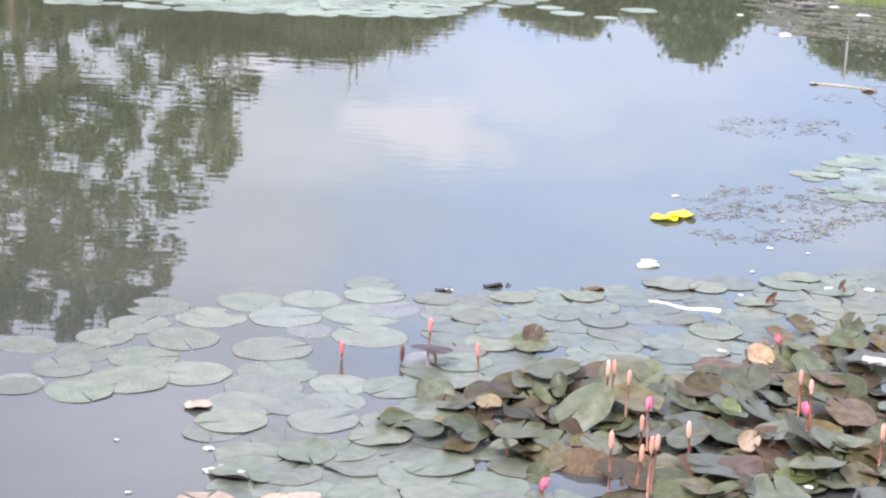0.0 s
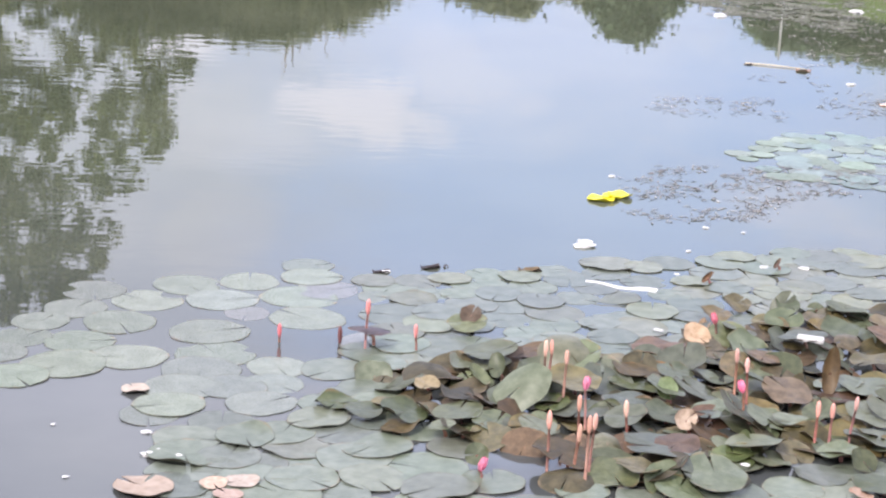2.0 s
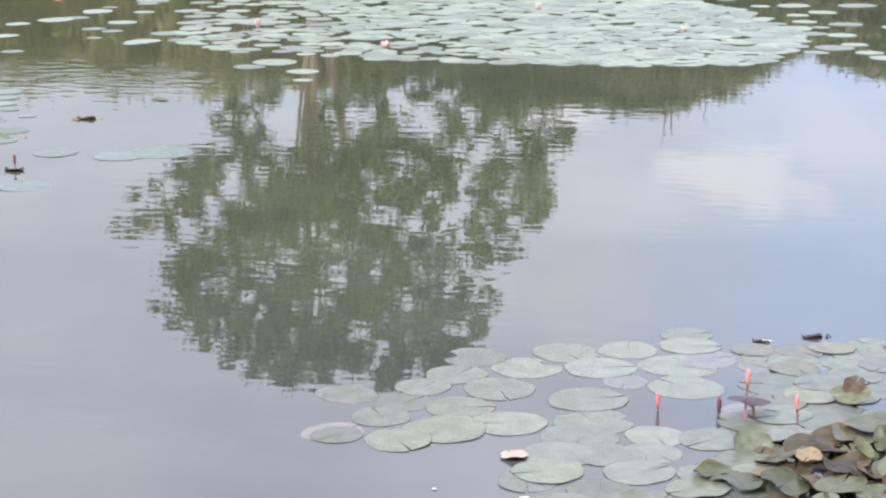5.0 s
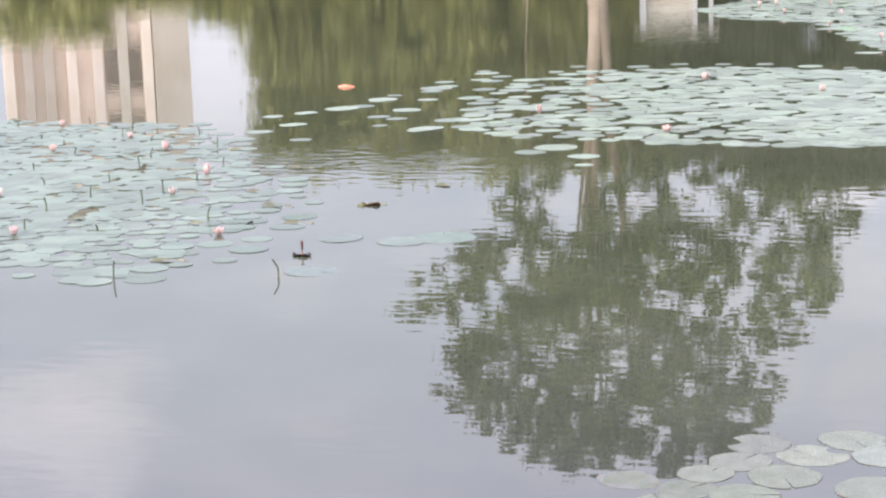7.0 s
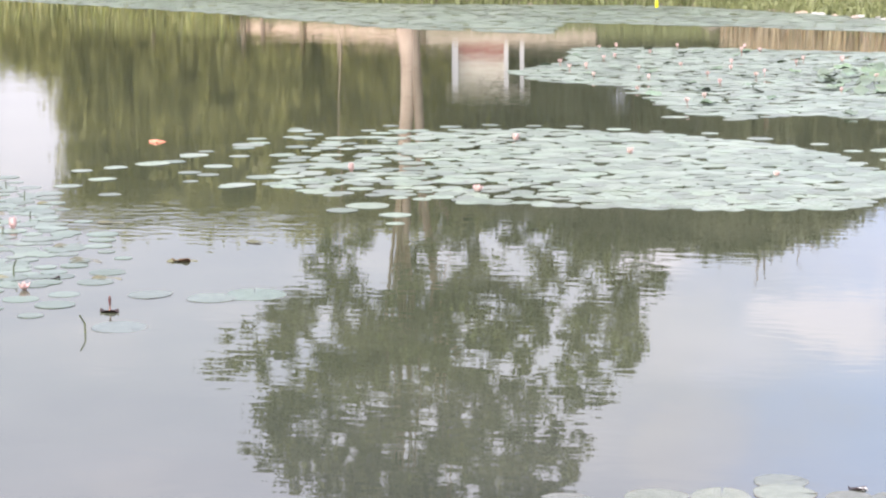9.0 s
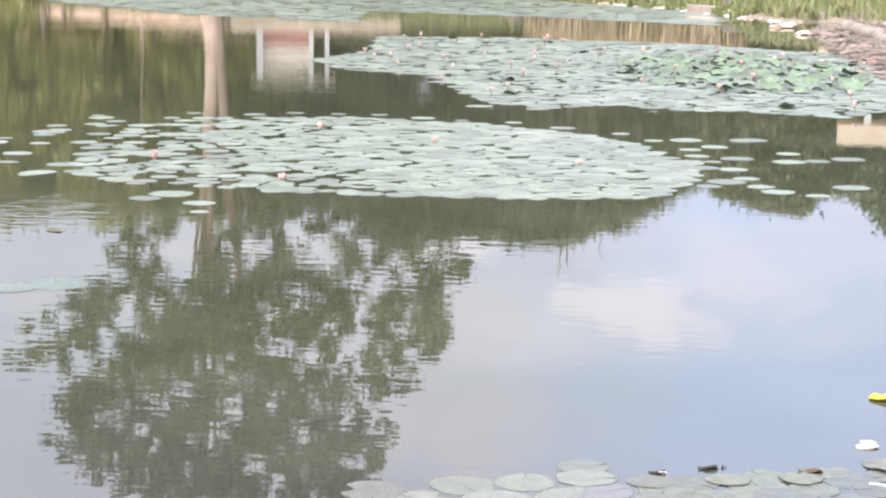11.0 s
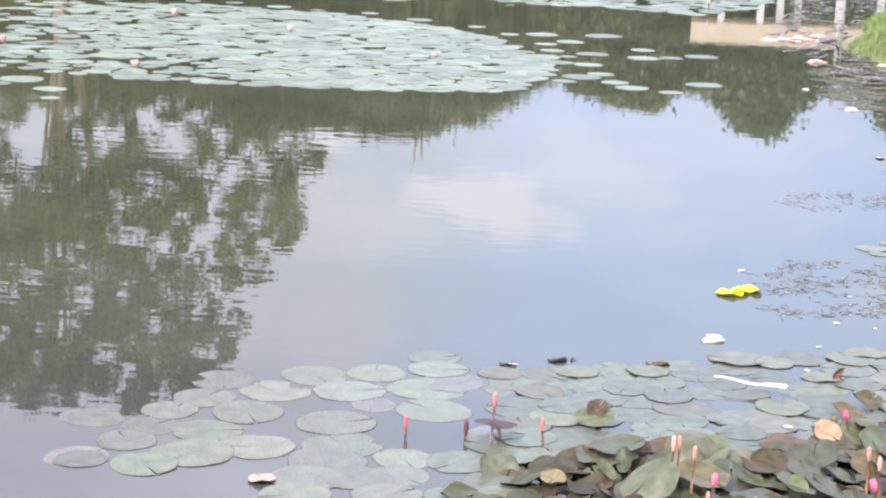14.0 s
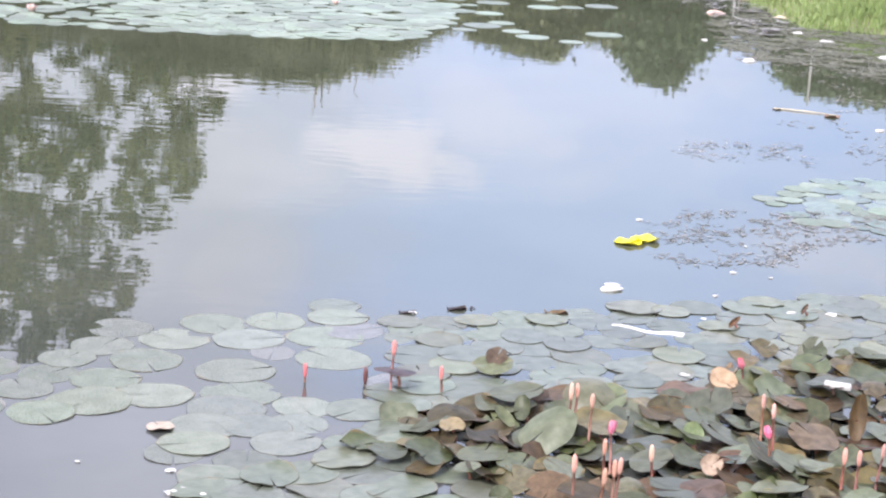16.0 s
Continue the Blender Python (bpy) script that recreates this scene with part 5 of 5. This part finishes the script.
# ---------------------------------------------------------------- weed
def weed_patch(poly, count, lo, hi, seed, label, lift=0.005, tilt=0.06, material=WEED, broad=0.2):
    """Small leaves of a weed that breaks the surface, joined."""
    r = random.Random(seed)
    core = scatter(poly, 0.11, r, 4000)
    core = [c for c in core if r.random() < 0.72]
    V, F = [], []
    for _ in range(count):
        cx, cy = r.choice(core)
        x, y, a, l = cx + r.gauss(0, 0.05), cy + r.gauss(0, 0.04), r.uniform(0, 6.28), r.uniform(lo, hi)
        w, t, z, b = l * broad * r.uniform(0.6, 1.3), r.gauss(0, tilt), r.uniform(0.002, lift), len(V)
        c, s = math.cos(a), math.sin(a)
        for u, d, dz in ((-l, 0, -t * l), (-0.2 * l, w, 0.0), (l, 0.4 * w, t * l), (0.1 * l, -w, 0.0)):
            V.append((x + u * c - d * s, y + u * s + d * c, max(0.0015, z + dz)))
        V += [(vx, vy, vz - 0.001) for vx, vy, vz in V[-4:]]
        F += [(b, b + 3, b + 2, b + 1), (b + 4, b + 5, b + 6, b + 7)] + [(b + k, b + (k + 1) % 4, b + 4 + (k + 1) % 4, b + 4 + k) for k in range(4)]
    tagged(new("water_weed", mesh_of("water_weed", V, F, material, smooth=False)), label, "water weed", kind="stuff")


WEED1 = [(0.99, 8.27), (1.2, 8.74), (1.41, 8.96), (1.89, 9.04), (2.31, 9.05), (2.51, 8.96), (2.24, 8.52), (1.98, 8.53), (1.72, 8.28), (1.56, 7.9), (1.31, 7.91), (1.01, 8.02)]
weed_patch(WEED1, 900, 0.008, 0.024, 21, "dark leafy weed breaking the water surface")
weed_patch([(1.53, 10.7), (2.23, 10.84), (2.12, 10.3), (1.46, 10.3)], 130, 0.012, 0.03, 22, "thin patch of brown weed at the surface", 0.02)
weed_patch([(2.2, 11.5), (3.6, 12.6), (4.4, 14.6), (3.2, 15.6), (2.3, 14.6), (2.9, 12.9), (2.41, 10.4), (2.9, 10.3), (3.3, 11.0)], 1100, 0.008, 0.03, 23, "brown scum of weed and dead leaves by the bank", 0.006)
weed_patch([(2.5, 16.34), (2.4, 14.81), (2.57, 14.23), (2.89, 14.11), (3.14, 13.93), (3.34, 13.57), (4.03, 16.57), (3.66, 16.36), (3.31, 16.59), (3.11, 17.62)], 4600, 0.018, 0.042, 26, "dull grey-brown film of scum by the bank", 0.003, 0.01, SCUM, 0.4)
weed_patch([(2.6, 15.2), (3.3, 16.4), (3.1, 17.5), (3.5, 20.6), (4.7, 23.2), (8, 27), (6, 40), (2.6, 37), (3.1, 27), (3.3, 24), (2.6, 20), (2.4, 18)], 4600, 0.03, 0.12, 24, "wide brown raft of floating dead leaves and scum", 0.04)


weed_patch([(3.0, 25.5), (3.8, 24.5), (5.4, 26.5), (6.4, 33), (6.2, 42), (4.2, 44), (3.0, 40), (2.7, 33)], 9000, 0.05, 0.17, 25, "mat of tan driftwood chips and rubbish on the water", 0.05, 0.06, DEBRIS)


# ---------------------------------------------------------------- litter
def scrap_mesh(name, material, seed, sx, sy, sz, crumple=0.25, sub=2):
    """A crumpled scrap about 1 m across, flattened by its sizes."""
    bm = bmesh.new()
    bmesh.ops.create_icosphere(bm, subdivisions=sub, radius=1.0)
    for v in bm.verts:
        d = noise.noise(v.co * 1.6 + Vector((seed * 3.1, 0, 0))) * crumple + noise.noise(v.co * 4.0 + Vector((0, seed, 0))) * crumple * 0.5
        v.co = v.co * (1 + d)
        v.co.x, v.co.y, v.co.z = v.co.x * sx, v.co.y * sy, v.co.z * sz
    me = bpy.data.meshes.new(name)
    bm.to_mesh(me)
    bm.free()
    me.materials.append(material)
    return me


def litter(name, me, x, y, size, label, category, turn=0.0, z=0.0, group=""):
    ob = new(name, me)
    ob.matrix_basis = pose(x, y, z, 0, 0, turn) @ Matrix.Diagonal((size, size, size, 1))
    return tagged(ob, label, category, group)


SCRAP = [scrap_mesh("scrap", FOAM, s, 0.5, 0.32, 0.12, 0.5) for s in range(4)]
SCRAP_PEACH = [scrap_mesh("scrap", PEACH, 9 + s, 0.5, 0.34, 0.12, 0.55) for s in range(4)]
SCRAP_ORANGE = [scrap_mesh("scrap", ORANGE, 19 + s, 0.5, 0.3, 0.12, 0.55) for s in range(2)]
LEAF_BIT = [pad_mesh("dead_leaf", m, 130 + s, cup=0.25, wave=0.14, oval=0.45, notch=0.01, thick=0.03, seg=14) for s, m in enumerate((PAD_BROWN, PAD_TAN, PURPLE))]
sheet = empty("yellow_sheet", pose(1.01, 8.275, 0.0, 0, 0, 0), "bright yellow crumpled plastic sheet afloat", "litter")
for i, (ax, ay, r, tn) in enumerate(((-0.038, -0.035, 0.062, 8), (0.05, 0.035, 0.058, 140), (0.01, 0.0, 0.045, 60))):
    fold = pad_mesh("fold", YELLOW, 140 + i, cup=0.10, wave=0.07, turned=0.12, notch=0.01, thick=0.09, seg=30, oval=0.86)
    part_mesh("fold", fold, sheet, "", pose(ax, ay, 0.005 + 0.003 * i, 0, 0, tn) @ Matrix.Diagonal((r, r, r, 1)))
rag = empty("white_petals", pose(0.82, 7.46, 0.0), "white curled petals drifting on the water", "litter")
for at, sz, tn, sd in (((0.0, -0.025), 0.09, 5, 41), ((0.012, 0.04), 0.06, -10, 42)):
    part_mesh("petal", scrap_mesh("petal", FOAM, sd, 0.5, 0.22, 0.13, 0.4, 3), rag, "", pose(at[0], at[1], 0.004, 0, 0, tn) @ Matrix.Diagonal((sz, sz, sz, 1)))
for x, y, s, k, turn in ((0.195, 7.033, 0.042, 2, 20), (0.256, 7.059, 0.022, 2, 80), (0.575, 7.04, 0.048, 0, 5), (0.009, 6.949, 0.035, 2, 10), (1.15, 6.42, 0.05, 1, 80), (-3.98, 9.61, 0.055, 2, 0), (-4.17, 11.26, 0.06, 0, 5), (-4.7, 10.54, 0.035, 2, 60)):
    litter("dead_leaf", LEAF_BIT[k], x, y, s, ("brown curled dead leaf afloat", "peach-coloured dead leaf afloat", "dark curled dead leaf afloat")[k], "leaf", turn, -0.002, "dead leaves on the water")
for x, y, s in ((0.03, 6.955, 0.035), (-0.622, 5.024, 0.045), (-0.6, 5.06, 0.03), (-0.538, 5.017, 0.035), (-0.647, 5.194, 0.035), (-0.92, 5.23, 0.016), (-0.82, 4.84, 0.02), (1.107, 5.713, 0.02), (1.24, 7.42, 0.028), (1.07, 8.71, 0.035),
                (2.82, 11.45, 0.07), (3.6, 14.69, 0.13), (3.98, 14.95, 0.14), (1.67, 7.22, 0.05), (1.52, 7.75, 0.02), (1.5, 8.29, 0.02), (1.37, 7.81, 0.03), (2.12, 7.48, 0.03), (2.47, 14.23, 0.09), (2.46, 14.15, 0.11), (3.4, 12.8, 0.09), (3.15, 15.95, 0.1), (2.27, 15.22, 0.06), (3.3, 15.5, 0.12)):
    litter("scrap", random.choice(SCRAP), x, y, s, "small crumpled white plastic scrap afloat", "litter", random.uniform(-30, 30), 0.003, "floating scraps")
for x, y, s in ((0.963, 6.252, 0.035), (1.486, 7.109, 0.04), (1.128, 6.96, 0.025), (1.05, 5.02, 0.03)):
    litter("scrap", random.choice(SCRAP), x, y, s, "small crumpled white plastic scrap on the pads", "litter", random.uniform(-30, 30), 0.034, "floating scraps")
for x, y, s in ((2.87, 10.8, 0.07), (2.63, 17.09, 0.18), (2.55, 18.86, 0.14), (2.95, 19.25, 0.2), (2.4, 18.75, 0.16), (2.75, 19.0, 0.22), (2.65, 18.7, 0.12), (3.05, 19.0, 0.14), (2.9, 18.8, 0.1), (3.2, 17.0, 0.12)):
    litter("scrap", random.choice(SCRAP_PEACH), x, y, s, "faded peach plastic scrap afloat in the scum", "litter", random.uniform(-30, 30), 0.003, "floating scraps")
litter("scrap", SCRAP_ORANGE[0], -6.9, 18.0, 0.17, "orange-red plastic scrap afloat in open water", "litter", 5, 0.003, "floating scraps")
RAFT = [(2.7, 26), (3.6, 24.5), (5.2, 27), (5.8, 34), (4.6, 39), (2.8, 37)]
for i, (x, y) in enumerate(scatter(RAFT, 0.45, q, 2500)[:90]):
    litter("scrap", random.choice((SCRAP, SCRAP_PEACH, SCRAP, SCRAP_PEACH, SCRAP_ORANGE)[i % 5]), x, y, 0.07 + 0.24 * q.random() ** 3, ("crumpled pale plastic bag floating in the scum", "faded peach plastic scrap afloat in the scum", "crumpled pale plastic bag floating in the scum", "faded peach plastic scrap afloat in the scum", "orange-red plastic scrap afloat in the scum")[i % 5], "litter", q.uniform(-40, 40), 0.004, "floating scraps")
# strip, foam block, logs, poles
bm = bmesh.new()
prev = None
for k in range(9):
    t = k / 8
    w = 0.003 + 0.017 * t * t
    ring = [bm.verts.new((0.27 * t, s * w - 0.02 * math.sin(t * 2.2), 0.004 * math.sin(t * 9) + h)) for s, h in ((-1, 0.0), (1, 0.002), (1, 0.006), (-1, 0.004))]
    if prev:
        for j in range(4):
            bm.faces.new((prev[j], prev[(j + 1) % 4], ring[(j + 1) % 4], ring[j]))
    else:
        bm.faces.new(ring[::-1])
    prev = ring
bm.faces.new(prev)
strip = part("plastic_strip", bm, FOAM)
strip.matrix_basis = pose(0.765, 6.80, 0.036, 0, 0, -18)
tagged(strip, "long twisted white plastic strip lying on pads", "litter")
foam = part("foam_block", box_bm(0.09, 0.026, 0.022, 0.008), FOAM)
foam.matrix_basis = pose(1.45, 6.08, 0.075, 0, 0, -20)
tagged(foam, "small white foam block resting on raised leaves", "litter")
for p, r in (([(3.6, 40.5, 0.04), (4.0, 34, 0.05), (4.3, 27.2, 0.03)], 0.15), ([(4.7, 41, 0.03), (5.2, 37, 0.06), (5.6, 33, 0.04)], 0.12), ([(2.75, 38, 0.02), (3.2, 36.4, 0.03)], 0.08)):
    path = []
    for k in range(15):
        u = k / 14 * (len(p) - 1)
        i = min(int(u), len(p) - 2)
        path.append(Vector(p[i]).lerp(Vector(p[i + 1]), u - i) + Vector((q.gauss(0, 0.05), 0, q.gauss(0, 0.012))))
    v, f = tube(path, [r * (1 - 0.03 * k) * q.uniform(0.75, 1.15) for k in range(15)], 9)
    tagged(new("log", mesh_of("log", v, f, LOG)), "long dark waterlogged log afloat among litter", "log", "floating logs")
for x, y, h in ((8.25, 50.6, 5.02), (8.39, 50.7, 3.91), (10.31, 50.0, 6.13)):
    e = empty("street_lamp", pose(x, y, 0), "slim white lamp post on the far bank mirrored in the pond", "street lamp", "lamp posts on the far bank")
    z = float(ground_height(x, y))
    v, f = tube([(0, 0, z - 0.2), (0, 0, z + 0.5), (0, 0, 0.6 * h), (0, 0, h)], [0.06, 0.042, 0.037, 0.03], 10)
    part_mesh("pole", mesh_of("pole", v, f, BAMBOO), e)
    part_mesh("base_plate", mesh_of("base_plate", *tube([(0, 0, z - 0.1), (0, 0, z + 0.06)], [0.16, 0.15], 12), CONCRETE), e)
v, f = tube([(2.28, 12.07, 0.004), (2.45, 12.01, 0.007), (2.65, 11.93, 0.003)], [0.0045, 0.004, 0.0025], 7)
reed = new("reed_stem", mesh_of("reed_stem", v, f, DRY))
tagged(reed, "yellow-green broken reed stem floating on the water", "stick")
litter("dead_leaf", LEAF_BIT[2], 2.29, 12.03, 0.03, "dark curled dead leaf afloat", "leaf", 10, -0.002, "dead leaves on the water")
litter("dead_leaf", LEAF_BIT[1], 2.61, 11.86, 0.05, "straw-yellow dead leaf afloat by a reed stem", "leaf", 5, -0.002, "dead leaves on the water")

# rubbish and concrete blocks along the far waterline
for i, (x, y) in enumerate(scatter([(-2.0, 51.2), (-0.2, 48.4), (1.2, 44.8), (2.3, 42.0), (3.2, 41.6), (2.9, 43.2), (1.9, 45.2), (0.7, 48.6), (-1.2, 51.8)], 0.42, q, 700)[:34]):
    litter("scrap", random.choice(SCRAP if i % 3 else SCRAP_PEACH), x, y, q.uniform(0.12, 0.34), "crumpled pale plastic bag washed up at the far waterline" if i % 3 else "faded peach plastic scrap at the far waterline", "litter", q.uniform(-40, 40), max(0.003, float(ground_height(x, y)) - 0.04), "floating scraps")
for x, y, w, turn in ((0.79, 46.62, 0.7, 4), (1.63, 46.73, 0.68, -3)):
    b = part("concrete_block", box_bm(w, 0.34, 0.34, 0.03), BLOCK)
    b.matrix_basis = pose(x, y, float(ground_height(x, y)) + 0.07, 0, 3, turn)
    tagged(b, "pale weathered concrete block lying on the grassy bank", "concrete block", "blocks on the far bank")
for i, (x, y, size) in enumerate(((2.34, 40.16, 0.5), (2.48, 41.11, 0.35), (2.59, 37.6, 0.4), (2.73, 38.43, 0.3), (2.35, 41.83, 0.3))):
    litter("scrap", (SCRAP if i % 2 else SCRAP_PEACH)[i % 4], x, y, size, "crumpled pale plastic bag washed up at the far waterline" if i % 2 else "faded peach plastic scrap at the far waterline", "litter", 15 * i, max(0.02, float(ground_height(x, y)) - 0.02), "floating scraps")
slab = part("foam_slab", box_bm(0.6, 0.5, 0.1, 0.03), BLOCK)
slab.matrix_basis = pose(0.72, 43.02, 0.02, 0, 2, 6)
tagged(slab, "pale grey slab half afloat at the far waterline", "slab")
v, f = tube([(0, 0, -0.03), (0, 0, 0.03), (0.0, 0, 0.2), (0.01, 0, 0.26), (0.01, 0, 0.3), (0.012, 0, 0.36)], [0.07, 0.085, 0.085, 0.06, 0.035, 0.035], 12)
b = new("plastic_bottle", mesh_of("plastic_bottle", v, f, YELLOW))
b.matrix_basis = pose(-5.85, 54.6, 0.0) @ Matrix.Diagonal((0.6, 0.6, 0.7, 1))
tagged(b, "yellow plastic bottle bobbing upright by the lotus pads", "bottle")
